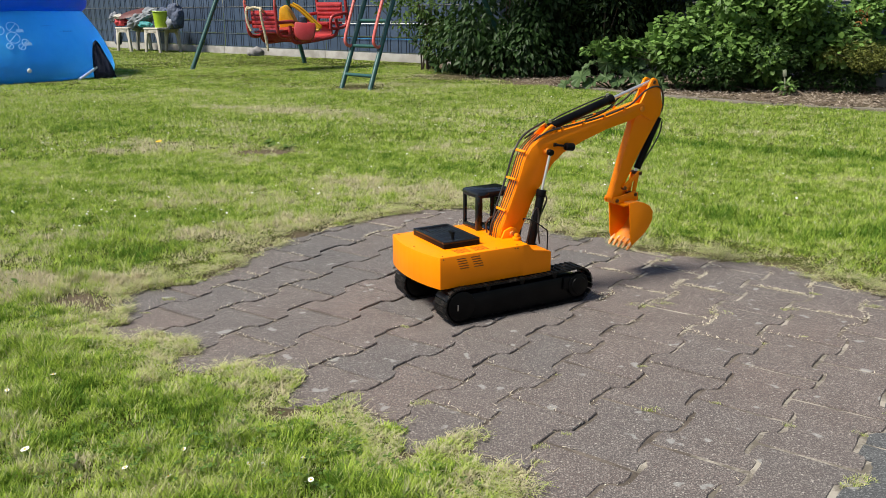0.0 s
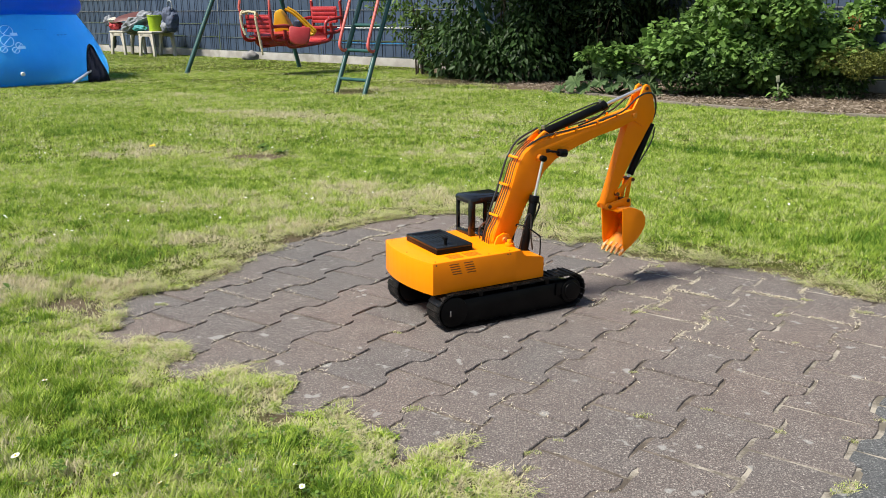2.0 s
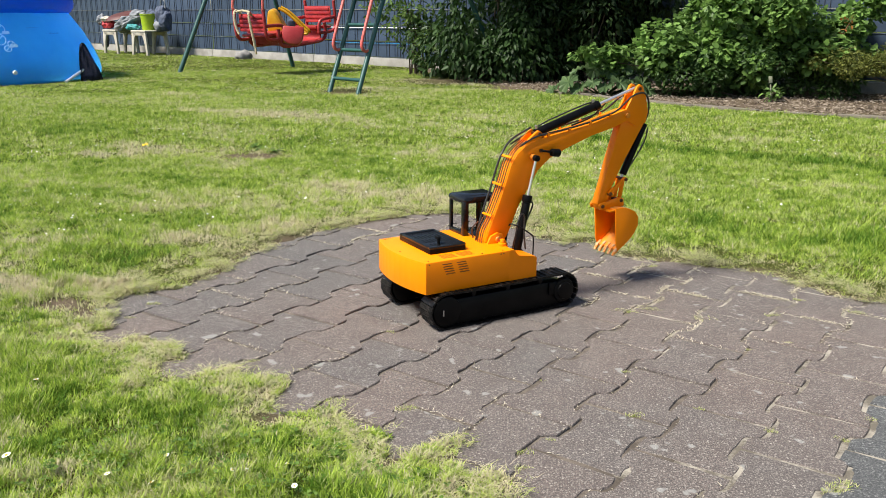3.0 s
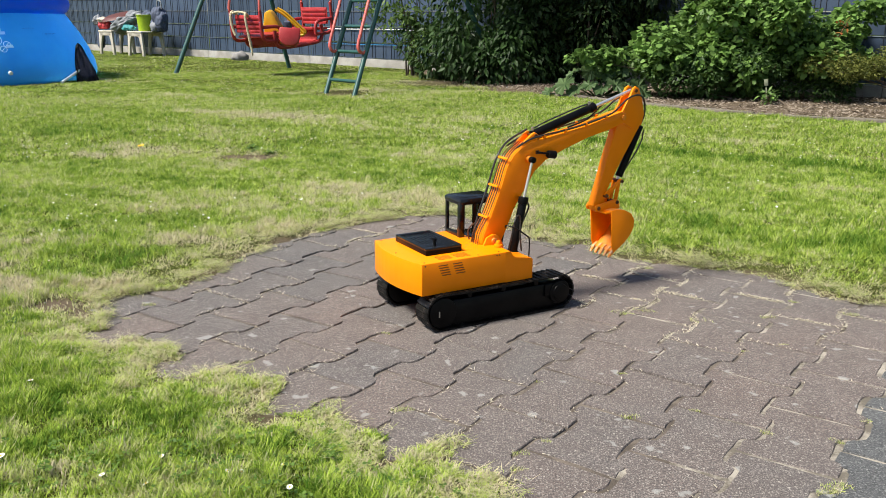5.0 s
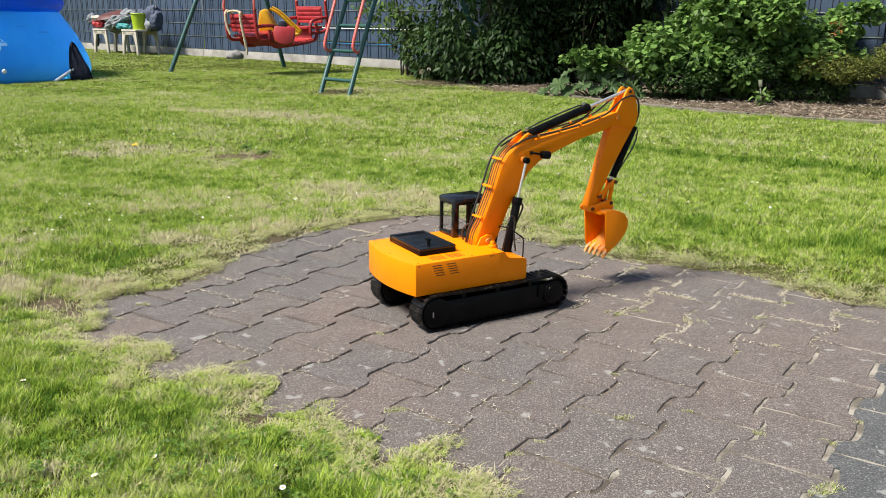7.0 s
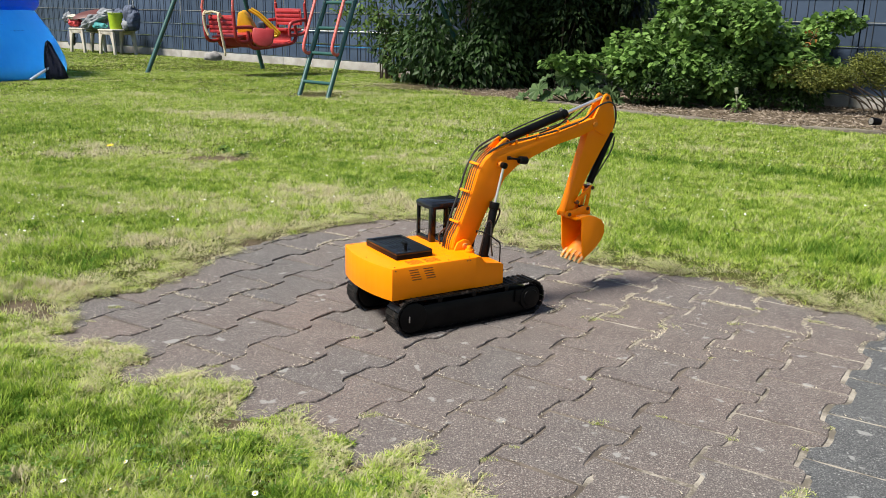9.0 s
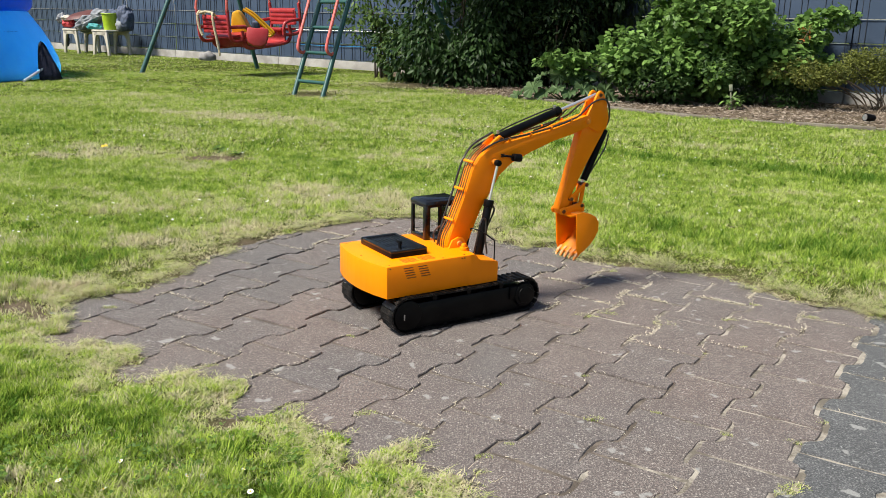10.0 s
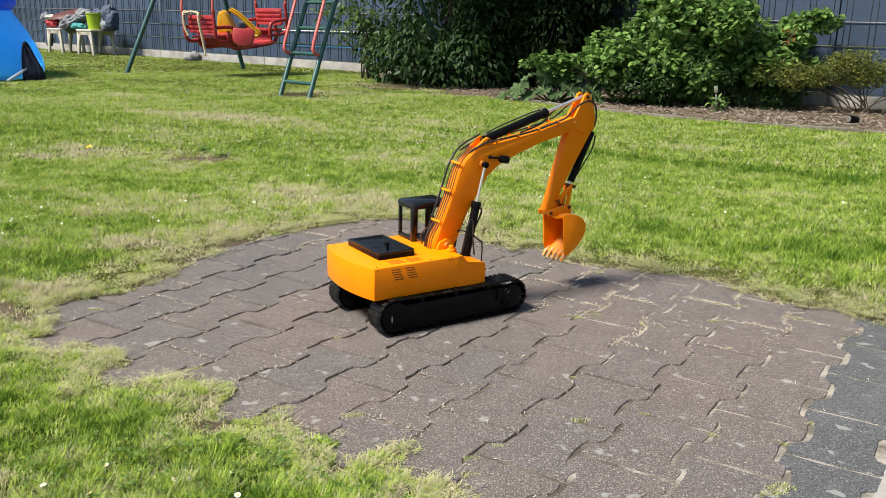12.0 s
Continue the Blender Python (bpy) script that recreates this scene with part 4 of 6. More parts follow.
def build_weed(x, y, r, leaf_count, seed, label="flat rosette of broad weed leaves in the lawn"):
    rr = random.Random(seed)
    t = thing("weed", Matrix.Translation((x, y, 0.004)), label, "weed", "weeds in the lawn")
    for i in range(leaf_count):
        q = 2 * math.pi * i / leaf_count + rr.uniform(-0.3, 0.3)
        L = r * rr.uniform(0.7, 1.15)
        b = bmesh.new()
        rows = []
        for k in range(6):
            u = k / 5
            half = L * 0.20 * math.sin(math.pi * min(1, 0.12 + u * 0.86)) ** 0.8
            z = 0.010 + L * (0.42 * u - 0.34 * u * u)
            rows.append([b.verts.new((L * u, half * v, z + abs(v) * half * 0.25)) for v in (-1, 0, 1)])
        for m, n in zip(rows, rows[1:]):
            for c in (0, 1):
                b.faces.new((m[c], m[c + 1], n[c + 1], n[c]))
        part("leaf", b, CLOVER, t, at=Matrix.Rotation(q, 4, "Z") @ Matrix.Rotation(rr.uniform(-0.25, 0.15), 4, "Y"))


for _x, _y, _r, _n, _s in ((-1.42, 3.42, 0.06, 9, 1), (-1.27, 3.30, 0.05, 8, 2), (-1.36, 3.36, 0.045, 7, 3), (-0.18, 0.46, 0.022, 6, 4), (-1.22, 1.14, 0.03, 7, 5), (-1.03, 0.93, 0.025, 6, 6)):
    build_weed(_x, _y, _r, _n, _s)


def build_garden_spot():
    t = thing("garden_spotlight", Matrix.Translation((2.47, 5.57, 0)) @ Matrix.Scale(0.65, 4), "small black garden spotlight on a spike in the bed", "garden light")
    part("spike", rod((0, 0, -0.06), (0, 0, 0.05), 0.008), BLACK, t)
    b = rod((-0.055, -0.02, 0.085), (0.05, 0.02, 0.075), 0.045, 0.036, 20, w=0.006)
    part("housing", b, BLACK, t)
    part("lens", rod((-0.058, -0.021, 0.0855), (-0.05, -0.018, 0.085), 0.034, seg=20), STEEL, t)


build_garden_spot()

# ---- swing set ----
def build_swing():
    t = thing("swing_set", Matrix(), "green steel tube swing frame with a ladder at one end", "swing")
    za = 2.07
    A, A2 = Vector((-4.297, 8.712, -0.01)), Vector((-3.383, 10.082, -0.01))
    apex_a = Vector((-3.694, 9.527, za))
    L1, L2 = Vector((-1.925, 6.58, -0.01)), Vector((-1.616, 6.346, -0.01))
    mid = (L1 + L2) / 2
    back = mid + (A2 - A) * 1.35
    apex_b = Vector((-1.382, 7.489, za))
    off = (L2 - L1) / 2
    part("leg", rod(A, apex_a, 0.026), SWING_GREEN, t)
    part("leg", rod(A2, apex_a, 0.026), SWING_GREEN, t)
    part("leg", rod(back, apex_b, 0.024), SWING_GREEN, t)
    part("beam", rod(apex_a + (apex_a - apex_b).normalized() * 0.1, apex_b + (apex_b - apex_a).normalized() * 0.1, 0.03), SWING_GREEN, t)
    up = apex_b - mid
    for s, o in ((L1, -off), (L2, off)):
        part("ladder_rail", rod(s, apex_b + o, 0.021), SWING_GREEN, t)
    for k in (0.066, 0.180, 0.281, 0.385, 0.49, 0.595, 0.70):
        p = mid + up * k
        part("rung", rod(p - off, p + off, 0.015, seg=12), SWING_GREEN, t)
    for o in (-off, off):
        lo = mid + o + up * 0.185
        d = -Vector((0.96, 1.26, 0)).normalized()
        pts = [lo, lo + d * 0.035 + up.normalized() * -0.015, lo + d * 0.085 + up.normalized() * 0.015, lo + d * 0.11 + up.normalized() * 0.1,
               lo + d * 0.12 + up.normalized() * 0.45, lo + d * 0.13 + up.normalized() * 0.85, lo + d * 0.08 + up.normalized() * 0.95, lo + up.normalized() * 0.98]
        part("handrail", tube(pts, 0.014, 10, 5), RED_TUBE, t, "faded red bent tube handrail")
    return apex_a, apex_b


APEX_A, APEX_B = build_swing()


def build_gondola():
    """Two facing red seats hung from the beam, with a yellow child's seat between them."""
    c = APEX_A.lerp(APEX_B, 0.30)
    m = Matrix.Translation((c.x - 0.04, c.y, 0.365)) @ pose(0, 0, 0, 0, 0, 64) @ pose(0, 0, 0, 0, -5, 0)
    t = thing("gondola_swing", m, "red plastic face-to-face gondola swing hanging from the beam", "swing seat")
    for s in (-1, 1):
        x = s * 0.51
        seat = slab([(x - s * 0.26, 0.115), (x - s * 0.02, 0.10), (x, 0.105), (x, 0.125), (x - s * 0.26, 0.145)], -0.20, 0.20, 0.006)
        part("seat", seat, SWING_RED, t)
        b = box((x + s * 0.012, 0, 0.255), (0.012, 0.40, 0.18), 0.005)
        back = part("backrest", b, SWING_RED, t)
        for i in range(4):
            for e in (-1, 1):
                part("backrest_rib", box((x + s * 0.012 + e * 0.009, 0, 0.175 + i * 0.046), (0.014, 0.37, 0.030), 0.005), SWING_RED, back)
        for y in (-0.225, 0.225):
            part("seat_tube", tube([(x + s * 0.05, y, 0.40), (x + s * 0.055, y, 0.25), (x + s * 0.045, y, 0.12), (x - s * 0.01, y, 0.07), (x - s * 0.14, y, 0.065), (x - s * 0.24, y, 0.07)], 0.019, 10, 5), SWING_RED, t)
            part("armrest", tube([(x + s * 0.05, y, 0.22), (x - s * 0.10, y, 0.215), (x - s * 0.20, y, 0.20), (x - s * 0.235, y, 0.14), (x - s * 0.24, y, 0.07)], 0.019, 10, 5), SWING_RED, t)
    for y in (-0.225, 0.225):
        part("foot_tube", tube([(-0.37, y, 0.17), (-0.38, y, 0.06), (-0.32, y, -0.01), (-0.15, y, -0.025), (0.15, y, -0.025), (0.32, y, -0.01), (0.38, y, 0.06), (0.37, y, 0.17)], 0.020, 10, 5), SWING_RED, t)
    for s in (-1, 1):
        b = slab([(s * 0.31, 0.13), (s * 0.325, 0.13), (s * 0.31, 0.0), (s * 0.20, -0.015), (s * 0.20, -0.005), (s * 0.295, 0.008)], -0.21, 0.21, 0.003)
        part("foot_guard", b, SWING_RED, t)
    for i in range(5):
        part("footrest_slat", box((-0.18 + i * 0.09, 0, -0.018), (0.074, 0.43, 0.016), 0.005), SWING_RED, t)
    for x in (-0.56, 0.56):
        for y in (-0.225, 0.225):
            part("hanger", tube([(x, y, 0.40), (x * 0.98, y, 0.52), (x * 0.5, y * 0.5, 1.68)], 0.014, 9, 4), RED_TUBE, t)
    t2 = thing("toddler_seat", m @ Matrix.Translation((-0.10, -0.04, 0.0)) @ pose(0, 0, 0, 0, 0, -52), "yellow plastic toddler swing seat stored in the gondola", "swing seat")
    b = slab([(-0.15, 0.02), (0.04, 0.0), (0.08, 0.06), (0.03, 0.16), (-0.03, 0.30), (-0.08, 0.37), (-0.14, 0.36), (-0.17, 0.20)], -0.13, 0.13, 0.028)
    part("shell", b, YELLOW, t2)
    for y in (-0.12, 0.10):
        part("strap_bar", tube([(-0.02, y, 0.38), (0.08, y, 0.31), (0.22, y, 0.16), (0.27, y, 0.10), (0.20, y, 0.09), (0.06, y, 0.12)], 0.015, 8, 5), YELLOW, t2)
    part("insert", box((0.09, -0.01, 0.20), (0.08, 0.15, 0.09), 0.02), CLOTH_BLUE, t2, "dark blue padded insert")
    shell = slab([(-0.11, 0.19), (-0.115, 0.10), (-0.09, 0.03), (-0.04, 0.0), (0.05, 0.0), (0.10, 0.04), (0.115, 0.12), (0.11, 0.20), (0.0, 0.19)], -0.045, 0.045, 0.018)
    part("seat_shell", shell, SWING_RED, t, "red moulded plastic shell at the footwell", at=m.inverted() @ Matrix.Translation((-2.80, 8.30, 0.345)) @ pose(0, 0, 0, -12, 6, 18))
    r = thing("rope", m @ Matrix.Translation((-0.57, 0, 0)), "pale frayed rope knotted to the gondola seat", "rope")
    part("strand", tube([(0.03, -0.02, 0.33), (-0.02, -0.04, 0.37), (-0.05, -0.06, 0.33), (-0.05, -0.07, 0.22), (-0.045, -0.08, 0.12), (-0.04, -0.09, 0.0)], 0.014, 8, 5), ROPE, r)
    part("strand", tube([(0.04, 0.15, 0.35), (-0.01, 0.17, 0.385), (-0.05, 0.165, 0.34), (-0.055, 0.15, 0.22), (-0.05, 0.12, 0.14)], 0.014, 8, 5), ROPE, r)
    part("strand", tube([(-0.02, 0.16, 0.37), (-0.03, 0.06, 0.385), (-0.02, -0.04, 0.37)], 0.012, 8, 5), ROPE, r)
    part("tail", tube([(-0.04, -0.09, 0.0), (-0.02, -0.07, -0.05), (-0.045, -0.10, -0.055), (-0.035, -0.09, 0.04)], 0.010, 8, 5), ROPE, r)


build_gondola()


def blob(s, seed, rough=0.25, sub=3, flat=0.0):
    b = bmesh.new()
    bmesh.ops.create_icosphere(b, subdivisions=sub, radius=1.0)
    for v in b.verts:
        n = noise.fractal(v.co * 1.6 + Vector((seed * 3.1, seed, 0)), 1.0, 2.0, 4)
        v.co = Vector((v.co.x * s[0], v.co.y * s[1], v.co.z * s[2])) * (1 + rough * n)
        v.co.z = max(v.co.z, -s[2] * (1 - flat))
    return b


def build_lump():
    p = fence_point(9.2, 0.25, 0.05)
    o = part("stone", blob((0.13, 0.10, 0.085), 5, 0.3), STONE, at=Matrix.Translation(p), soft=True)
    tagged(o, "rough grey stone lying by the fence base", "stone")


build_lump()


# ---- inflatable pool ----
POOL_C = Vector((-6.17, 7.57, 0))


def build_pool():
    t = thing("inflatable_pool", Matrix.Translation(POOL_C), "round blue inflatable-ring garden pool, filled", "pool")
    prof = [(1.30, -0.01), (1.34, 0.004), (1.372, 0.045), (1.38, 0.10), (1.365, 0.19), (1.315, 0.32), (1.235, 0.46), (1.135, 0.61), (1.09, 0.675), (1.07, 0.675)]
    b = bmesh.new()
    n = 128
    rings = []
    for r, z in prof:
        ring = []
        for i in range(n):
            q = 2 * math.pi * i / n
            k = 1 + 0.006 * math.sin(q * 7 + z * 5) + 0.004 * math.sin(q * 23 + z * 14) * math.sin(z * 5)
            ring.append(b.verts.new((r * k * math.cos(q), r * k * math.sin(q), z)))
        rings.append(ring)
    for a, c in zip(rings, rings[1:]):
        for i in range(n):
            b.faces.new((a[i], a[(i + 1) % n], c[(i + 1) % n], c[i]))
    part("wall", b, POOL, t)
    b = bmesh.new()
    rings = []
    for j in range(20):
        p = 2 * math.pi * j / 20
        rings.append([b.verts.new(((1.045 + 0.115 * math.cos(p)) * math.cos(q), (1.045 + 0.115 * math.cos(p)) * math.sin(q), 0.77 + 0.115 * math.sin(p) + 0.004 * math.sin(9 * q)))
                      for q in [2 * math.pi * i / n for i in range(n)]])
    for j in range(20):
        for i in range(n):
            b.faces.new((rings[j][i], rings[j][(i + 1) % n], rings[(j + 1) % 20][(i + 1) % n], rings[(j + 1) % 20][i]))
    part("ring", b, POOL_RING, t, "dark blue inflated ring")
    w = bmesh.new()
    bmesh.ops.create_circle(w, cap_ends=True, segments=64, radius=1.06, matrix=Matrix.Translation((0, 0, 0.6)))
    f = bmesh.new()
    bmesh.ops.create_circle(f, cap_ends=True, segments=64, radius=1.325, matrix=Matrix.Translation((0, 0, 0.035)))
    part("pool_floor", f, POOL_LINER, t, "light blue pool floor")
    part("water", w, WATER, t, "clear pool water").visible_shadow = False

    def on_wall(q, z):
        zz, rr = [p[1] for p in prof], [p[0] for p in prof]
        r = float(np.interp(z, zz, rr)) + 0.012
        return Vector((r * math.cos(q), r * math.sin(q), z))

    def ringmark(q, z, rad, thick=0.007, fill=False):
        c = on_wall(q, z)
        u = Vector((-math.sin(q), math.cos(q), 0))
        v = (on_wall(q, z + 0.05) - on_wall(q, z - 0.05)).normalized()
        if fill:
            bb = bmesh.new()
            vs = [bb.verts.new(c + u * x * rad + v * y * rad * 0.5) for x, y in ((-1, -1), (1, -1), (1, 1), (-1, 1))]
            bb.faces.new(vs)
            return bb
        bb = tube([c + (u * math.cos(a) + v * math.sin(a)) * rad for a in [2 * math.pi * i / 20 for i in range(21)]], thick * 0.5, 5, 1)
        tube([c + (u + v) * rad * 0.65, c - (u + v) * rad * 0.65], thick * 0.5, 5, 1, bm=bb)
        return bb
    q0 = math.radians(-37)
    for dq, z, r in ((0.03, 0.525, 0.055), (0.01, 0.43, 0.058), (0.085, 0.385, 0.032), (-0.08, 0.50, 0.05), (0.05, 0.345, 0.03), (-0.03, 0.355, 0.03)):
        part("printed_sign", ringmark(q0 + dq, z, r), POOL_PRINT, t, "faded white printed warning symbol")
    for dq, z in ((0.10, 0.37), (0.075, 0.49)):
        part("printed_bar", ringmark(q0 + dq, z, 0.032, fill=True), POOL_PRINT, t, "faded white print")
    rr = random.Random(8)
    for deg, z, span, h in ((-9, 0.475, 9, 0.009), (-19, 0.53, 7, 0.004)):
        b = bmesh.new()
        rows = []
        for i in range(15):
            a = math.radians(deg + span * (i / 14 - 0.5))
            k = h * math.sin(math.pi * i / 14) * rr.uniform(0.35, 1.2) + 0.001
            w = 0.002 * rr.uniform(-1, 1)
            rows.append([b.verts.new(on_wall(a, z + w - k)), b.verts.new(on_wall(a, z + w + k))])
        for m, n2 in zip(rows, rows[1:]):
            b.faces.new((m[0], m[1], n2[1], n2[0]))
        part("scuff", b, SCUFF, t, "dark scuff mark on the vinyl")
    c = on_wall(math.radians(-34), 0.128)
    part("drain_valve", rod(c, Vector((c.x * 1.016, c.y * 1.016, c.z)), 0.022, 0.018, 16, w=0.004), PETAL, t, "white drain valve cap")
    return on_wall


build_pool()


def build_skimmer():
    q = math.radians(-1)
    c = POOL_C + Vector((1.42 * math.cos(q), 1.42 * math.sin(q), 0))
    t = thing("pool_net", Matrix.Translation(c) @ pose(0, 0, 0, 0, 0, -40), "dark pool skimmer net with a grey handle, leaning on the pool", "pool net")
    b = bmesh.new()
    n = 9
    rows = []
    for j in range(n):
        k = j / (n - 1)
        half = 0.10 * (1 - k) ** 0.8 + 0.01
        rows.append([b.verts.new((0.16 - 0.30 * k * 0.55 + 0.02 * math.sin(i * 2.1 + j), half * (i / 3 - 1), 0.012 + 0.36 * k ** 0.85)) for i in range(7)])
    for a, d in zip(rows, rows[1:]):
        for i in range(6):
            b.faces.new((a[i], a[i + 1], d[i + 1], d[i]))
    bmesh.ops.solidify(b, geom=b.faces[:], thickness=0.012)
    part("net_bag", b, NET, t, soft=True)
    inv = t.matrix_basis.inverted()
    part("handle", rod(inv @ Vector((-4.70, 7.55, 0.155)), inv @ Vector((-4.74, 7.16, 0.020)), 0.014), ALU, t, "pale grey aluminium handle")
    part("frame", tube([(0.17, -0.105, 0.012), (0.05, -0.06, 0.22), (-0.02, 0, 0.375), (0.05, 0.06, 0.22), (0.17, 0.105, 0.012)], 0.009, 8, 4), BLACK, t)


build_skimmer()


# ---- plastic garden stools with their load ----
def build_stool(x, y, yaw, label):
    t = thing("plastic_stool", Matrix.Translation((x, y, 0)) @ Matrix.Rotation(radians(yaw), 4, "Z"), label, "stool", "white garden stools")
    b = box((0, 0, 0.385), (0.46, 0.42, 0.03), 0.012)
    part("seat", b, WHITE_PLASTIC, t)
    for s in (-1, 1):
        part("apron", box((0, s * 0.19, 0.345), (0.36, 0.02, 0.06), 0.006), WHITE_PLASTIC, t)
    for sx in (-1, 1):
        for sy in (-1, 1):
            b = slab([(sx * 0.04, 0.375), (sx * 0.215, 0.375), (sx * 0.228, 0.26), (sx * 0.255, 0.0), (sx * 0.195, 0.0), (sx * 0.17, 0.18), (sx * 0.13, 0.29), (sx * 0.08, 0.335)], sy * 0.165, sy * 0.20, 0.006)
            part("leg", b, WHITE_PLASTIC, t)
    return t


FY = math.degrees(math.atan2(FENCE_D.y, FENCE_D.x))
build_stool(-7.50, 13.36, FY, "weathered white plastic stool under a grey tarpaulin")
build_stool(-6.74, 12.90, FY, "weathered white plastic stool carrying a green bucket")


def load(name, x, y, z, bm, material, label, category, rot=0.0, tilt=0.0):
    o = part(name, bm, material, at=Matrix.Translation((x, y, z)) @ Matrix.Rotation(radians(FY + rot), 4, "Z") @ Matrix.Rotation(radians(tilt), 4, "X"), soft=name != "round_lid")
    return tagged(o, label, category)


def folded(s, seed, folds=5.0, depth=0.13, slant=0.0):
    """A heap of cloth: a lump with creases running across it."""
    b = blob(s, seed, 0.22, 5, 0.25)
    for v in b.verts:
        k = math.sin(folds * (v.co.x / s[0] + slant * v.co.z / s[2]) + 2.0 * noise.noise(v.co * 7 + Vector((seed, 0, 0))))
        fine = abs(noise.fractal(v.co * 16 + Vector((seed * 2.3, 0, seed)), 0.8, 2.1, 4))
        v.co += v.co.normalized() * (depth * k - 0.09 * fine) * min(s)
    return b


def heap(bm, lean):
    bmesh.ops.rotate(bm, verts=bm.verts[:], cent=(0, 0, 0), matrix=Matrix.Rotation(radians(lean), 3, "Y"))
    return bm


load("tarpaulin", -7.26, 13.20, 0.49, heap(folded((0.32, 0.17, 0.115), 2, 4.0, 0.12, 0.6), 22), CLOTH_GREY, "crumpled grey tarpaulin rolled and heaped on the stool", "tarpaulin")
load("grey_jacket", -6.98, 13.06, 0.63, folded((0.17, 0.13, 0.09), 7, 5.0, 0.2), CLOTH_GREY, "crumpled grey jacket lying on the tarpaulin", "jacket")
load("blue_jacket", -6.70, 13.00, 0.63, folded((0.18, 0.11, 0.08), 11, 5.0, 0.2), CLOTH_BLUE, "crumpled blue-grey jacket heaped behind the bucket", "jacket")
_lid = rod((0, 0, -0.012), (0, 0, 0.03), 0.29, 0.20, 40, w=0.01)
load("round_lid", -7.46, 13.40, 0.63, _lid, MAROON, "dark maroon round plastic lid on the heap", "lid", tilt=-16)
load("red_cloth", -7.72, 13.40, 0.49, folded((0.13, 0.10, 0.09), 3), CLOTH_RED, "small red cloth beside the tarpaulin", "cloth")
load("white_cloth", -7.72, 13.37, 0.565, folded((0.12, 0.09, 0.05), 13), WHITE_PLASTIC, "white cloth bundle on top of the red cloth", "cloth")
load("pale_bag", -7.90, 13.52, 0.55, folded((0.09, 0.08, 0.09), 15), CLOTH_GREY, "pale grey plastic bag at the stool's end", "bag")
load("teal_bag", -7.06, 12.98, 0.445, folded((0.20, 0.08, 0.055), 4), CLOTH_TEAL, "flat teal plastic bag on the stool edge", "bag")
load("dark_bag", -7.82, 13.42, 0.22, folded((0.08, 0.06, 0.15), 8), CLOTH_BLUE, "dark bag hanging from the stool edge", "bag")


def build_bucket():
    t = thing("bucket", Matrix.Translation((-6.72, 12.86, 0.40)), "lime green plastic bucket standing on a stool", "bucket")
    b = rod((0, 0, 0), (0, 0, 0.25), 0.10, 0.122, 28)
    part("bucket_body", b, LIME, t)
    part("rim", tube([(0.124 * math.cos(a), 0.124 * math.sin(a), 0.25) for a in [2 * math.pi * i / 24 for i in range(25)]], 0.008, 6, 1), LIME, t)


build_bucket()


def build_backpack():
    t = thing("backpack", Matrix.Translation((-6.40, 12.76, 0.36)) @ Matrix.Rotation(radians(FY), 4, "Z"), "blue-grey backpack on the plastic stool", "backpack")
    part("bag_body", folded((0.16, 0.13, 0.23), 9, 4.0, 0.08), CLOTH_BLUE, t, at=Matrix.Translation((0, 0, 0.20)), soft=True)
    part("grab_handle", tube([(-0.07, 0, 0.38), (-0.055, 0, 0.50), (0.045, 0, 0.51), (0.07, 0, 0.38)], 0.011, 7, 5), CLOTH_GREY, t)
    part("pocket", blob((0.09, 0.05, 0.08), 6, 0.25, 3), CLOTH_GREY, t, at=Matrix.Translation((0.05, 0.09, 0.11)), soft=True)


build_backpack()

# ---- model excavator ----
def X(f):
    return f - 0.155


def xz(pts):
    return [(X(f), z) for f, z in pts]


def build_track_mesh():
    """Shoes along the loop of one crawler, joined."""
    b = bmesh.new()
    r, f1, w = 0.0395, 0.315, 0.052
    total = 2 * f1 + 2 * math.pi * r
    n = 62
    for i in range(n):
        s = i * total / n
        if s < f1:
            p, a = (s, 0.0025), 0.0
        elif s < f1 + math.pi * r:
            q = (s - f1) / r
            p, a = (f1 + r * math.sin(q), 0.0025 + r - r * math.cos(q)), q
        elif s < 2 * f1 + math.pi * r:
            k = s - f1 - math.pi * r
            sag = -0.0025 * math.sin(math.pi * k / f1)
            p, a = (f1 - k, 0.0025 + 2 * r + sag), math.pi
        else:
            q = (s - 2 * f1 - math.pi * r) / r
            p, a = (-r * math.sin(q), 0.0025 + r + r * math.cos(q)), math.pi + q
        rot = Matrix.Rotation(-a, 3, "Y")
        c = Vector((X(p[0]), 0, p[1]))
        out = rot @ Vector((0, 0, -1))
        bb = box(c, (0.0128, w, 0.003), 0.0, rot=rot)
        box(c + out * 0.0022 + rot @ Vector((0.003, 0, 0)), (0.0028, w, 0.003), 0.0, bm=bb, rot=rot)
        box(c + out * 0.0018 - rot @ Vector((0.002, 0, 0)), (0.0020, w, 0.002), 0.0, bm=bb, rot=rot)
        box(c - out * 0.004, (0.011, 0.018, 0.006), 0.0, bm=bb, rot=rot)
        b = merge(b, bb)
    return b


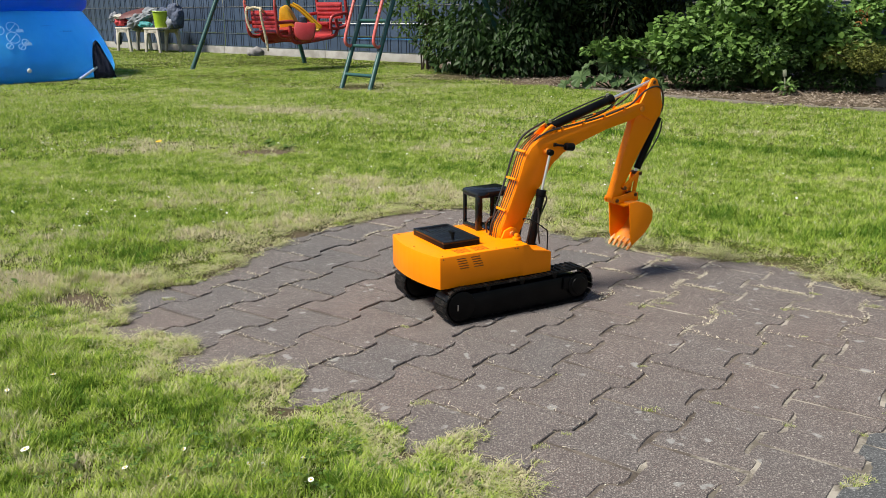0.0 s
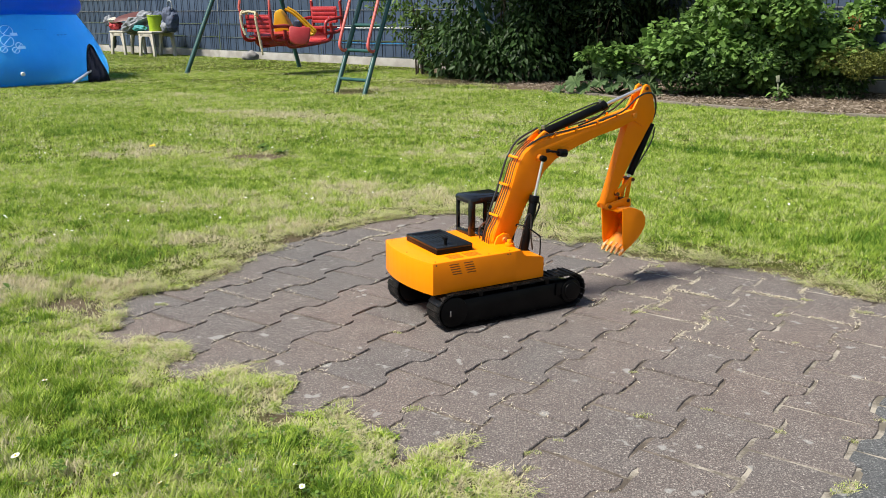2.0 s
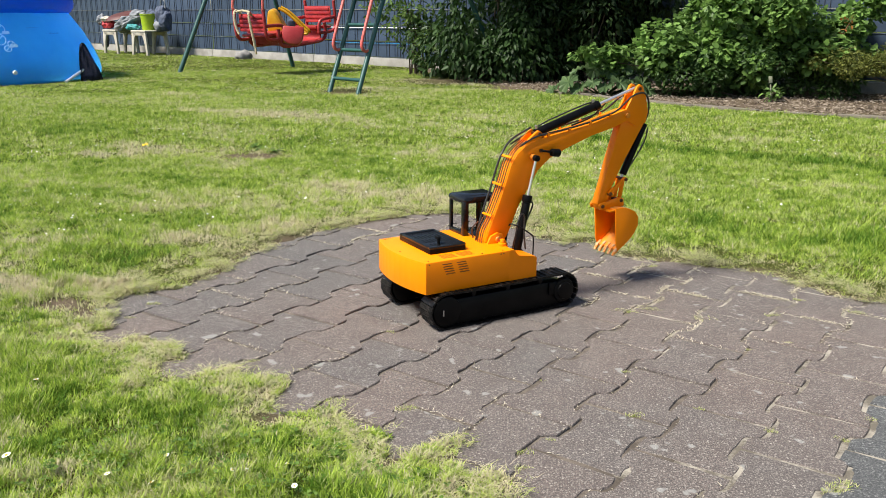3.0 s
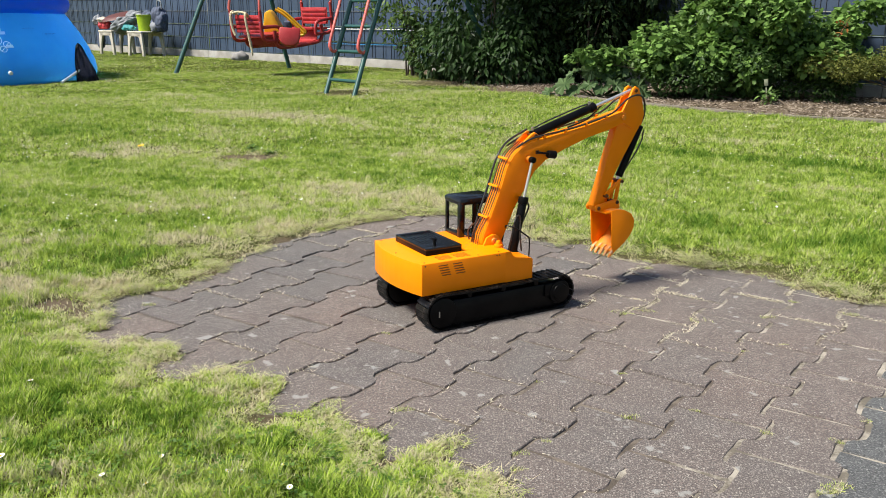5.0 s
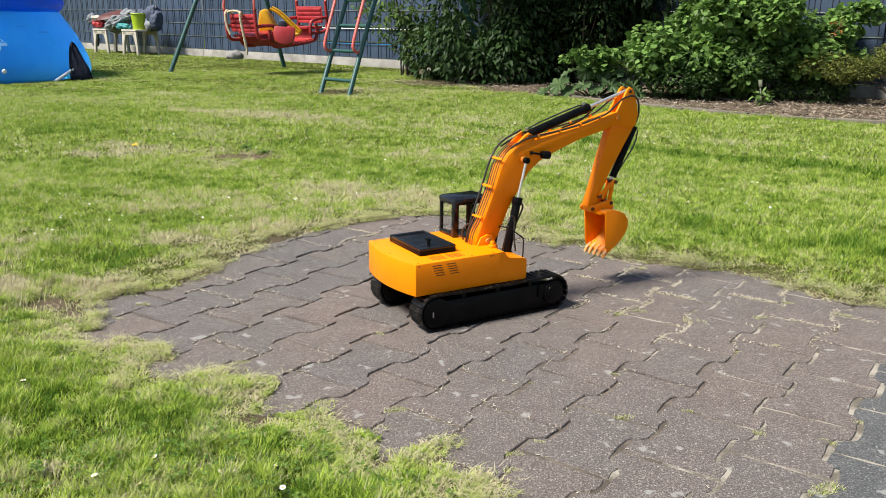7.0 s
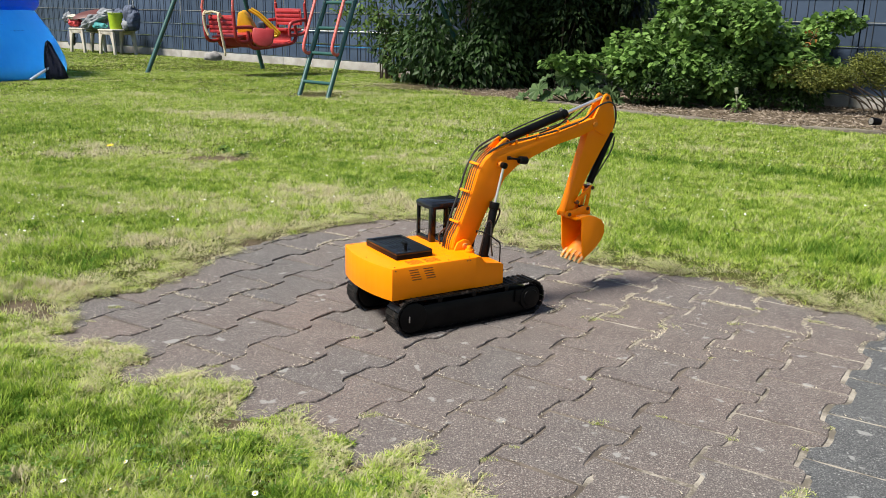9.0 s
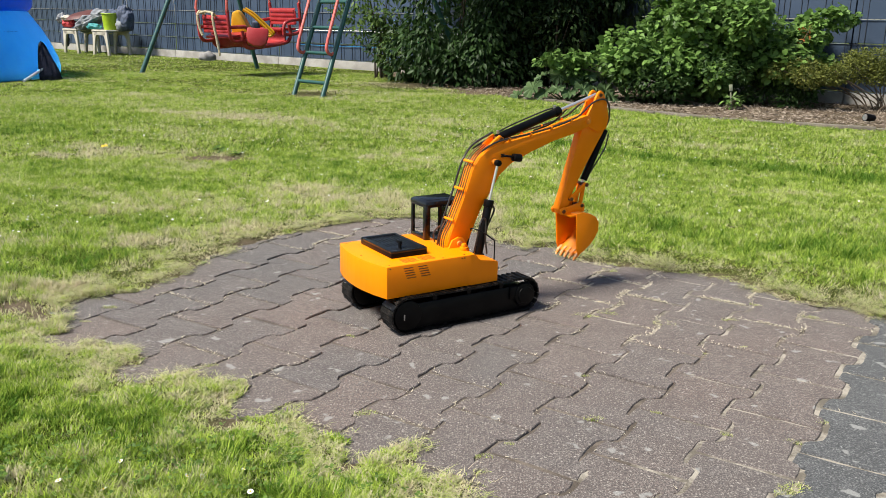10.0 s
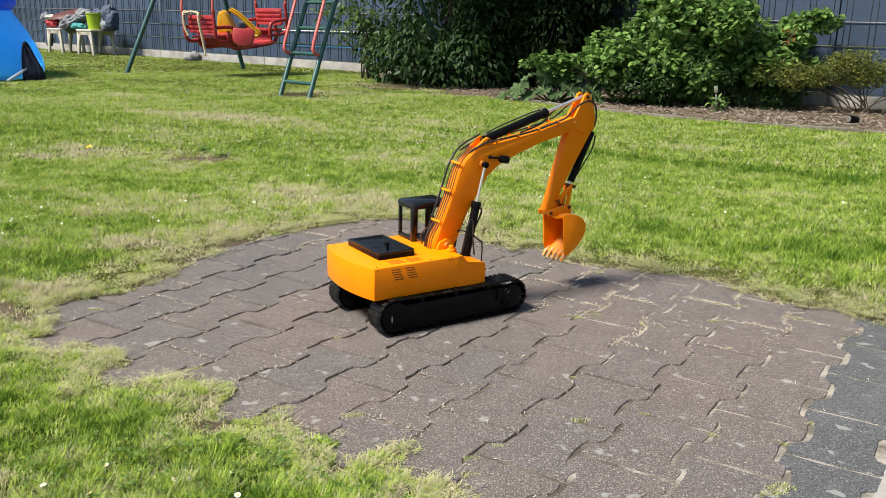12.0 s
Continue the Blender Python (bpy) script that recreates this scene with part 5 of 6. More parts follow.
def build_excavator():
    ex = thing("model_excavator", pose(-0.049, 1.247, 0, 0, 0, 38.0), "orange radio-controlled model crawler excavator with black tracks and cab", "model excavator")
    shoes = finish(build_track_mesh(), "track_chain", TRACK)
    for s in (-1, 1):
        y0 = s * 0.100
        tr = part("crawler_track", slab(xz([(-0.002, 0.009), (0.317, 0.009), (0.332, 0.022), (0.337, 0.043), (0.328, 0.06), (0.300, 0.066), (0.02, 0.066), (-0.014, 0.058), (-0.02, 0.04), (-0.014, 0.024)]),
                                        y0 - 0.020, y0 + 0.020, 0.003), BLACK, ex, "black crawler undercarriage frame")
        so = new("track_chain", shoes)
        so.parent = tr
        so.location = (0, y0, 0)
        tagged(so, "black metal track shoes with worn ribs")
        o = s * 0.024
        part("sprocket", rod((X(0.315), y0 + o * 0.6, 0.042), (X(0.315), y0 + o * 1.12, 0.042), 0.030, 0.028, 28, w=0.002), BLACK, tr)
        part("sprocket_hub", rod((X(0.315), y0 + o * 1.0, 0.042), (X(0.315), y0 + o * 1.25, 0.042), 0.021, 0.020, 24, w=0.002), BLACK, tr)
        part("idler", rod((X(0.0), y0 - 0.024, 0.042), (X(0.0), y0 + 0.024, 0.042), 0.034, seg=28, w=0.002), BLACK, tr)
        part("idler_slot", box((X(-0.010), y0 + o * 1.02, 0.040), (0.003, 0.002, 0.014), 0.0008), STEEL, tr)
        for k in range(6):
            part("roller", rod((X(0.045 + k * 0.045), y0 - 0.018, 0.014), (X(0.045 + k * 0.045), y0 + 0.018, 0.014), 0.0085, seg=14), BLACK, tr)
        for k in range(3):
            part("carrier_roller", rod((X(0.07 + k * 0.09), y0 - 0.02, 0.072), (X(0.07 + k * 0.09), y0 + 0.02, 0.072), 0.006, seg=12), BLACK, tr)
        part("motor_cover", box((X(0.287), y0 + s * 0.0215, 0.05), (0.028, 0.005, 0.03), 0.002), BLACK, tr)
    b = box((X(0.155), 0, 0.045), (0.17, 0.165, 0.034), 0.006)
    box((X(0.155), 0, 0.040), (0.11, 0.18, 0.026), 0.005, bm=b)
    part("centre_frame", b, BLACK, ex)
    part("slew_ring", rod((X(0.125), 0, 0.058), (X(0.125), 0, 0.088), 0.068, seg=40), BLACK, ex)

    # upper body: rounded counterweight at the rear
    b = bmesh.new()
    plan = [(X(0.168), -0.111), (X(0.168), 0.124), (X(-0.046), 0.124)]
    plan += [(X(-0.046 - 0.019 * (1 - u * u)), 0.0065 + 0.1175 * u) for u in (0.8, 0.6, 0.4, 0.2, 0, -0.2, -0.4, -0.6, -0.8)]
    plan += [(X(-0.046), -0.111)]
    vs = [b.verts.new((x, y, 0.083)) for x, y in plan]
    f = b.faces.new(vs)
    r = bmesh.ops.extrude_face_region(b, geom=[f])
    bmesh.ops.translate(b, vec=(0, 0, 0.072), verts=[v for v in r["geom"] if isinstance(v, bmesh.types.BMVert)])
    seam = X(0.168)
    bevel(b, [e for e in b.edges if not all(abs(v.co.x - seam) < 1e-5 for v in e.verts)], 0.0016)
    body = part("upper_body", b, ORANGE, ex, "glossy orange body with rounded counterweight")
    part("right_tank", slab(xz([(0.168, 0.083), (0.244, 0.083), (0.244, 0.128), (0.240, 0.132), (0.196, 0.139), (0.190, 0.143), (0.181, 0.155), (0.168, 0.155)]), -0.111, -0.040, 0.0), ORANGE, ex)
    part("front_deck", box((X(0.206), 0.041, 0.094), (0.072, 0.160, 0.018), 0.002), ORANGE, ex)
    cap = rod((X(0.178), -0.066, 0.153), (X(0.178), -0.066, 0.162), 0.010, 0.010, 18, w=0.0015)
    rod((X(0.178), -0.066, 0.161), (X(0.178), -0.066, 0.170), 0.0065, 0.005, 16, bm=cap, w=0.001)
    part("filler_cap", cap, ORANGE, ex)

    # louvres: side and top
    for g0 in (-0.006, 0.030):
        for i in range(5):
            part("louvre_slot", box((X(g0 + 0.012 + i * 0.0022), -0.1113, 0.1465 - i * 0.0056), (0.023, 0.0012, 0.0022), 0.0004), SLOT, body)
    for g0 in (0.004, 0.048):
        for i in range(6):
            part("louvre_slot", box((X(g0 + 0.019), -0.070 - i * 0.0052, 0.1552), (0.036, 0.0009, 0.0008), 0.0002), SLOT, body)
    for i in range(6):
        part("louvre_slot", box((X(0.03), 0.094 + i * 0.0046, 0.1552), (0.046, 0.0014, 0.0008), 0.0002), SLOT, body)
    for x, y in ((-0.035, -0.101), (-0.035, 0.112), (0.155, -0.103), (0.10, -0.103), (-0.052, 0.0)):
        part("bolt", rod((X(x), y, 0.154), (X(x), y, 0.1562), 0.0016, seg=10), PIN, body)
    for x in (-0.038, 0.145, 0.152):
        part("bolt", rod((X(x), -0.1105, 0.150), (X(x), -0.1122, 0.150), 0.0015, seg=10), PIN, body)

    # black slotted hatch on the engine deck
    hx0, hx1, hy0, hy1 = X(-0.006), X(0.086), -0.056, 0.094
    hc, hs = ((hx0 + hx1) / 2, (hy0 + hy1) / 2), (hx1 - hx0, hy1 - hy0)
    hatch = part("hatch", box((hc[0], hc[1], 0.1610), (hs[0], hs[1], 0.012), 0.0015), BLACK, ex, "black slotted hatch cover on the engine deck")
    nx, ny = 8, 4
    fr = box((hc[0], hy0 + 0.005, 0.1685), (hs[0], 0.010, 0.006), 0.0012)
    box((hc[0], hy1 - 0.005, 0.1685), (hs[0], 0.010, 0.006), 0.0012, bm=fr)
    box((hx0 + 0.004, hc[1], 0.1685), (0.008, hs[1] - 0.021, 0.006), 0.001, bm=fr)
    box((hx1 - 0.004, hc[1], 0.1685), (0.008, hs[1] - 0.021, 0.006), 0.001, bm=fr)
    part("rim", fr, BLACK_GLOSS, hatch)
    for i in range(nx):
        x = hx0 + 0.013 + (hs[0] - 0.026) * i / (nx - 1)
        part("slat", box((x, hc[1], 0.1680), (0.0058, hs[1] - 0.022, 0.004), 0.0008), BLACK_GLOSS, hatch)
    for j in range(1, ny):
        part("cross_bar", box((hc[0], hy0 + hs[1] * j / ny, 0.1678), (hs[0] - 0.018, 0.010, 0.0042), 0.0008), BLACK_GLOSS, hatch)
    kn = rod((X(0.030), -0.030, 0.162), (X(0.030), -0.030, 0.183), 0.0042, 0.0036, 14)
    box((X(0.030), -0.026, 0.183), (0.007, 0.018, 0.007), 0.0015, bm=kn)
    part("lever", kn, BLACK, hatch)

    # cab
    cx0, cx1, cy0, cy1, cz0, cz1 = X(0.145), X(0.246), 0.050, 0.125, 0.103, 0.240
    b = box(((cx0 + cx1) / 2, (cy0 + cy1) / 2, (cz0 + 0.154) / 2), (cx1 - cx0, cy1 - cy0, 0.154 - cz0), 0.003)
    cab = part("cab", b, BLACK_GLOSS, ex, "glossy black operator cab with clear windows")
    roof = box(((cx0 + cx1) / 2, (cy0 + cy1) / 2, cz1), (cx1 - cx0 + 0.005, cy1 - cy0 + 0.005, 0.018), 0.0085)
    box(((cx0 + cx1) / 2, (cy0 + cy1) / 2, cz1 + 0.0092), (cx1 - cx0 - 0.018, cy1 - cy0 - 0.018, 0.0016), 0.0006, bm=roof)
    part("cab_roof", roof, BLACK_GLOSS, cab)
    for x in (cx0 + 0.005, cx1 - 0.005):
        for y in (cy0 + 0.005, cy1 - 0.005):
            part("pillar", box((x, y, 0.194), (0.0150, 0.0125, 0.090) if x < cx0 + 0.01 and y < cy0 + 0.01 else (0.0085, 0.0085, 0.090), 0.0022), BLACK_GLOSS, cab)
    for y in (cy0 + 0.004, cy1 - 0.004):
        part("pillar", box((cx0 + 0.042, y, 0.194), (0.0105, 0.007, 0.090), 0.0015), BLACK_GLOSS, cab)
        part("side_window", box((cx0 + 0.022, y, 0.194), (0.034, 0.0012, 0.084), 0.0), GLASS, cab, "clear plastic window").visible_shadow = False
        part("side_window", box((cx0 + 0.066, y, 0.194), (0.034, 0.0012, 0.084), 0.0), GLASS, cab, "clear plastic window").visible_shadow = False
    part("sill", box((cx0 + 0.004, (cy0 + cy1) / 2, 0.159), (0.009, cy1 - cy0 - 0.02, 0.012), 0.002), BLACK_GLOSS, cab)
    part("rear_window", box((cx0 + 0.004, (cy0 + cy1) / 2, 0.194), (0.0012, cy1 - cy0 - 0.02, 0.084), 0.0), GLASS, cab, "clear plastic window").visible_shadow = False
    part("windscreen", box((cx1 - 0.004, (cy0 + cy1) / 2, 0.194), (0.0012, cy1 - cy0 - 0.02, 0.084), 0.0), GLASS, cab, "clear plastic window").visible_shadow = False

    # boom
    boom_pts = xz([(0.172, 0.140), (0.178, 0.165), (0.2204, 0.272), (0.239, 0.329), (0.2573, 0.357), (0.285, 0.378), (0.315, 0.388), (0.39, 0.401), (0.475, 0.417), (0.555, 0.440),
                   (0.582, 0.447), (0.597, 0.440), (0.598, 0.424), (0.586, 0.416), (0.549, 0.402), (0.477, 0.385), (0.408, 0.361), (0.350, 0.336), (0.317, 0.309), (0.294, 0.272), (0.263, 0.224), (0.236, 0.160), (0.222, 0.136), (0.19, 0.128)])
    boom = part("boom", slab(boom_pts, -0.018, 0.018, 0.0016), ORANGE, ex, "orange bent excavator boom")
    for y in (-0.0245, 0.0245):
        part("boom_bracket", slab(xz([(0.150, 0.098), (0.235, 0.098), (0.226, 0.135), (0.212, 0.160), (0.198, 0.165), (0.180, 0.158)]), y - 0.003, y + 0.003, 0.001), ORANGE, ex)
    part("boom_pin", rod((X(0.199), -0.032, 0.148), (X(0.199), 0.032, 0.148), 0.0075, seg=18, w=0.001), ORANGE_WORN, ex)
    part("hose_elbow", tube([(X(0.160), 0.020, 0.145), (X(0.158), 0.022, 0.168), (X(0.170), 0.022, 0.182), (X(0.186), 0.022, 0.186)], 0.0020, 10, 5), HOSE, ex)
    # ears for the arm cylinder
    for y in (-0.0135, 0.0135):
        part("cylinder_ear", slab(xz([(0.268, 0.362), (0.302, 0.380), (0.327, 0.391), (0.327, 0.402), (0.316, 0.409), (0.306, 0.403), (0.285, 0.386)]), y - 0.0035, y + 0.0035, 0.001), ORANGE, boom)
    part("ear_pin", rod((X(0.318), -0.020, 0.400), (X(0.318), 0.020, 0.400), 0.0045, seg=14), PIN, boom)
    # arm cylinder
    p0, p1, p2 = Vector((X(0.318), 0, 0.400)), Vector((X(0.503), 0, 0.460)), Vector((X(0.625), 0, 0.499))
    d = (p2 - p0).normalized()
    cyl = part("arm_cylinder", rod(p0, p1, 0.0105, seg=20, w=0.001), BLACK, ex, "black hydraulic cylinder of the arm")
    part("gland", rod(p1 - d * 0.012, p1 + d * 0.003, 0.0125, seg=20, w=0.001), BLACK, cyl)
    part("piston_rod", rod(p1, p2, 0.0045, seg=14), CHROME, cyl, "chrome piston rod")
    part("supply_pipe", tube([p0 + d * 0.012 + Vector((0, 0.004, 0.013)), p0 + d * 0.05 + Vector((0, 0.004, 0.016)), p0 + d * 0.15 + Vector((0, 0.004, 0.0155)), p1 - d * 0.008 + Vector((0, 0.002, 0.012))], 0.002, 7, 5), RUBBER, cyl)
    part("port", rod(p1 - d * 0.010, p1 - d * 0.010 + Vector((-0.004, 0, 0.018)), 0.0035, seg=10), STEEL, cyl)
    part("port", rod(p0 + d * 0.006, p0 + d * 0.006 + Vector((-0.004, 0, 0.018)), 0.0035, seg=10), STEEL, cyl)
    # boom cylinders, one each side
    for s in (-1, 1):
        y = s * 0.032
        q0, q1, q2 = Vector((X(0.251), y, 0.112)), Vector((X(0.2785), y, 0.250)), Vector((X(0.300), y, 0.343))
        e = (q2 - q0).normalized()
        c = part("boom_cylinder", rod(q0, q1, 0.0098, seg=20, w=0.001), BLACK, ex, "black hydraulic cylinder of the boom")
        part("gland", rod(q1 - e * 0.016, q1 + e * 0.002, 0.0118, seg=20, w=0.001), BLACK, c)
        part("piston_rod", rod(q1, q2, 0.0034, seg=14), CHROME, c, "chrome piston rod")
        part("rod_eye", rod(q2 + Vector((0, -0.006, 0)), q2 + Vector((0, 0.006, 0)), 0.0078, seg=18, w=0.001), BLACK, c)
        part("supply_pipe", tube([q1 + Vector((0.011, 0, -0.014)), q1 + Vector((0.014, 0, -0.03)), q0 + Vector((0.014, 0, 0.05)), q0 + Vector((0.012, 0, 0.02))], 0.0022, 7, 5), RUBBER, c)
        part("cylinder_foot", box((X(0.249), y, 0.098), (0.026, 0.022, 0.040), 0.003), BLACK, c)
        part("cylinder_lug", rod((X(0.298), s * 0.017, 0.3445), (X(0.298), s * 0.028, 0.3445), 0.0085, 0.0075, 18, w=0.001), ORANGE_WORN, boom)
    # hoses on the back of the boom, straps across them
    hose_mid = [(0.160, 0.125), (0.163, 0.165), (0.186, 0.210), (0.2125, 0.274), (0.231, 0.332), (0.250, 0.363), (0.281, 0.387)]
    for i, y in enumerate((-0.0135, -0.0050, 0.0040, 0.0125)):
        pts = [(X(f0 + 0.003), y, z0 - 0.001) for f0, z0 in hose_mid]
        part("boom_hose", tube(pts, 0.0014, 8, 5), RUBBER if i == 2 else HOSE, boom, "thin glossy hydraulic hose")
    part("boom_hose", tube([(X(0.165), 0.0195, 0.13), (X(0.182), 0.0195, 0.20), (X(0.209), 0.0195, 0.275), (X(0.232), 0.0195, 0.343), (X(0.262), 0.02, 0.384), (X(0.312), 0.010, 0.414)], 0.0026, 8, 6), RUBBER, boom, "thin black hydraulic hose")
    for f0, z0, a in ((0.1855, 0.207, 66), (0.2125, 0.282, 70), (0.238, 0.348, 52)):
        part("hose_strap", box((X(f0), 0, z0), (0.006, 0.041, 0.005), 0.001, rot=Matrix.Rotation(radians(-a), 3, "Y")), ORANGE, boom)
    for y in (-0.0200, 0.0200):
        s = 1 if y > 0 else -1
        pts = [(X(0.262), y, 0.374), (X(0.30), y, 0.3925), (X(0.345), y, 0.4015), (X(0.40), y, 0.4085), (X(0.475), y, 0.423), (X(0.53), y, 0.438), (X(0.556), y, 0.449), (X(0.60), y * 0.9, 0.480), (X(0.636), y * 0.9, 0.487), (X(0.655), y * 0.8, 0.470), (X(0.660), y * 0.7, 0.435), (X(0.651), y * 0.5, 0.404)]
        part("boom_hose", tube(pts, 0.0024, 8, 6), RUBBER, boom, "thin black hydraulic hose")
        for f0, z0 in ((0.342, 0.397), (0.405, 0.4055), (0.468, 0.419), (0.53, 0.434)):
            part("hose_clamp", box((X(f0), s * 0.0195, z0), (0.006, 0.006, 0.010), 0.001), ORANGE, boom)
    part("boom_hose", tube([(X(0.43), 0.004, 0.412), (X(0.49), 0.004, 0.43), (X(0.54), 0.004, 0.468), (X(0.575), 0.006, 0.482), (X(0.60), 0.012, 0.484)], 0.0022, 8, 6), RUBBER, boom, "thin black hydraulic hose")
    # work lamp on the boom's side
    wl = part("work_lamp", rod((X(0.347), -0.029, 0.3535), (X(0.368), -0.029, 0.3505), 0.0095, 0.0105, 20, w=0.0015), BLACK, ex, "small black work lamp on the boom")
    part("lamp_arm", tube([(X(0.323), -0.018, 0.3585), (X(0.326), -0.029, 0.3585), (X(0.349), -0.029, 0.3545)], 0.0028, 8, 4), BLACK, wl)
    part("lamp_plate", box((X(0.323), -0.0195, 0.3585), (0.009, 0.003, 0.009), 0.0008), PIN, wl)

    # stick
    stick = part("stick", slab([p for p in xz([(0.570, 0.402), (0.580, 0.418), (0.612, 0.434), (0.654, 0.440), (0.661, 0.426), (0.645, 0.397), (0.615, 0.348), (0.590, 0.306), (0.570, 0.2716), (0.552, 0.236), (0.543, 0.199), (0.534, 0.186), (0.516, 0.186), (0.511, 0.199), (0.530, 0.262), (0.5425, 0.31), (0.566, 0.386)])], -0.0120, 0.0120, 0.0016), ORANGE, ex, "orange excavator stick")
    for y in (-0.0122, 0.0122):
        part("stick_cheek", slab(xz([(0.572, 0.425), (0.590, 0.456), (0.607, 0.486), (0.616, 0.505), (0.624, 0.510), (0.634, 0.506), (0.647, 0.478), (0.657, 0.436), (0.651, 0.408), (0.62, 0.40)]), y + 0.0012 * (1 if y > 0 else -1) - 0.003, y + 0.0012 * (1 if y > 0 else -1) + 0.003, 0.001), ORANGE, stick)
    part("stick_pin", rod((X(0.587), -0.0225, 0.431), (X(0.587), 0.0225, 0.431), 0.0065, seg=18, w=0.001), ORANGE_WORN, stick)
    part("rod_pin", rod((X(0.624), -0.019, 0.4985), (X(0.624), 0.019, 0.4985), 0.0045, seg=14), PIN, stick)
    # bucket cylinder in front of the stick
    b0, b1, b2 = Vector((X(0.661), 0, 0.402)), Vector((X(0.5985), 0, 0.269)), Vector((X(0.594), 0, 0.259))
    bc = part("bucket_cylinder", rod(b0, b1, 0.0095, seg=18, w=0.001), BLACK, ex, "black hydraulic cylinder of the bucket")
    part("piston_rod", rod(b1, b2, 0.0045, seg=12), CHROME, bc)
    part("supply_pipe", tube([b0 + Vector((0.010, -0.004, -0.01)), b0 + Vector((0.0, -0.004, -0.05)), b1 + Vector((0.012, -0.003, 0.01))], 0.002, 7, 4), RUBBER, bc)
    # linkage
    link_a, link_b = Vector((X(0.594), 0, 0.259)), Vector((X(0.545), 0, 0.224))
    for y in (-0.0155, 0.0155):
        part("rocker", slab([(link_a.x + 0.006, link_a.z + 0.004), (link_a.x - 0.004, link_a.z + 0.007), (link_b.x - 0.006, link_b.z + 0.003), (link_b.x + 0.003, link_b.z - 0.006)], y - 0.003, y + 0.003, 0.001), ORANGE, ex)
        part("bucket_link", slab([(link_a.x + 0.004, link_a.z), (link_a.x - 0.006, link_a.z), (X(0.577), 0.200), (X(0.588), 0.200)], y * 0.6 - 0.0025, y * 0.6 + 0.0025, 0.001), ORANGE, ex)
    for p in (link_a, link_b, Vector((X(0.582), 0, 0.203)), Vector((X(0.522), 0, 0.192))):
        part("link_pin", rod((p.x, -0.021, p.z), (p.x, 0.021, p.z), 0.0052, seg=14, w=0.0008), PIN, ex)

    # bucket: curved shell, side plates, teeth
    arc = [(0.545, 0.1876), (0.566, 0.189), (0.591, 0.184), (0.612, 0.173), (0.623, 0.157), (0.6235, 0.134), (0.613, 0.114), (0.599, 0.098), (0.580, 0.083), (0.560, 0.0695)]
    inner = [(f - (0.004 if f > 0.6 else 0.001), z - 0.0035 if z > 0.15 else z + 0.0035) for f, z in arc]
    bk = part("bucket", slab(xz(arc + inner[::-1]), -0.040, 0.040, 0.0), ORANGE_WORN, ex, "orange digging bucket with pale steel teeth")
    for s in (-1, 1):
        part("side_plate", slab(xz(arc + [(0.553, 0.088)]), s * 0.040 - 0.0015, s * 0.040 + 0.0015, 0.0006), ORANGE, bk)
        part("bucket_ear", slab(xz([(0.514, 0.184), (0.510, 0.194), (0.516, 0.202), (0.530, 0.203), (0.575, 0.212), (0.590, 0.208), (0.592, 0.186), (0.545, 0.184)]), s * 0.0165 - 0.0025, s * 0.0165 + 0.0025, 0.001), ORANGE, bk)
    part("top_bar", box((X(0.540), 0, 0.1815), (0.020, 0.078, 0.005), 0.001), ORANGE, bk)
    for i in range(5):
        y = -0.035 + i * 0.0175
        part("tooth", slab(xz([(0.572, 0.080), (0.566, 0.070), (0.5495, 0.0565), (0.5475, 0.0575), (0.556, 0.0735), (0.568, 0.083)]), y - 0.0038, y + 0.0038, 0.0006), TOOTH, bk, "worn tooth with a pale tip")
    # hand rail and loose hoses at the front
    part("hand_rail", tube([(X(0.239), -0.102, 0.125), (X(0.239), -0.102, 0.172), (X(0.232), -0.100, 0.183), (X(0.212), -0.085, 0.199), (X(0.200), -0.066, 0.203), (X(0.200), -0.060, 0.198)], 0.0016, 8, 6), BLACK, ex)
    part("cylinder_hose", tube([(X(0.225), -0.048, 0.115), (X(0.228), -0.060, 0.17), (X(0.240), -0.056, 0.208), (X(0.260), -0.046, 0.205), (X(0.258), -0.050, 0.16), (X(0.262), -0.052, 0.12)], 0.0020, 8, 6), RUBBER, ex)
    # the front attachment stands a little to the right of the middle
    front = ("boom", "boom_bracket", "boom_pin", "hose_elbow", "arm_cylinder", "boom_cylinder", "work_lamp", "stick", "bucket_cylinder", "rocker", "bucket_link", "link_pin", "bucket", "cylinder_hose")
    for o in ex.children:
        if o.name.split(".")[0] in front:
            o.matrix_basis = Matrix.Translation((-0.0165, -0.014, 0.0252)) @ Matrix.Diagonal((0.981, 1, 0.935, 1))
    return ex


build_excavator()


# ---- flowers and weeds ----
def build_flower(material, petals, r, h, name, label, at, group, lean):
    t = thing(name, at, label, "flower", group)
    part("stem", tube([(0, 0, -0.003), (0.002, 0.001, h * 0.6), (0, 0, h)], 0.0009, 5, 2), CLOVER, t)
    b = bmesh.new()
    for i in range(petals):
        q = 2 * math.pi * i / petals
        c, s = math.cos(q), math.sin(q)
        w = r * 0.24
        vs = [b.verts.new((c * d - s * e, s * d + c * e, h + z)) for d, e, z in ((r * 0.2, -w * 0.5, 0), (r * 0.8, -w, r * 0.12), (r, 0, r * 0.1), (r * 0.8, w, r * 0.12), (r * 0.2, w * 0.5, 0))]
        b.faces.new(vs)
    part("petals", b, material, t, smooth=False)
    part("disc", rod((0, 0, h), (0, 0, h + r * 0.25), r * 0.34, r * 0.2, 10), PETAL_Y, t)
    return t


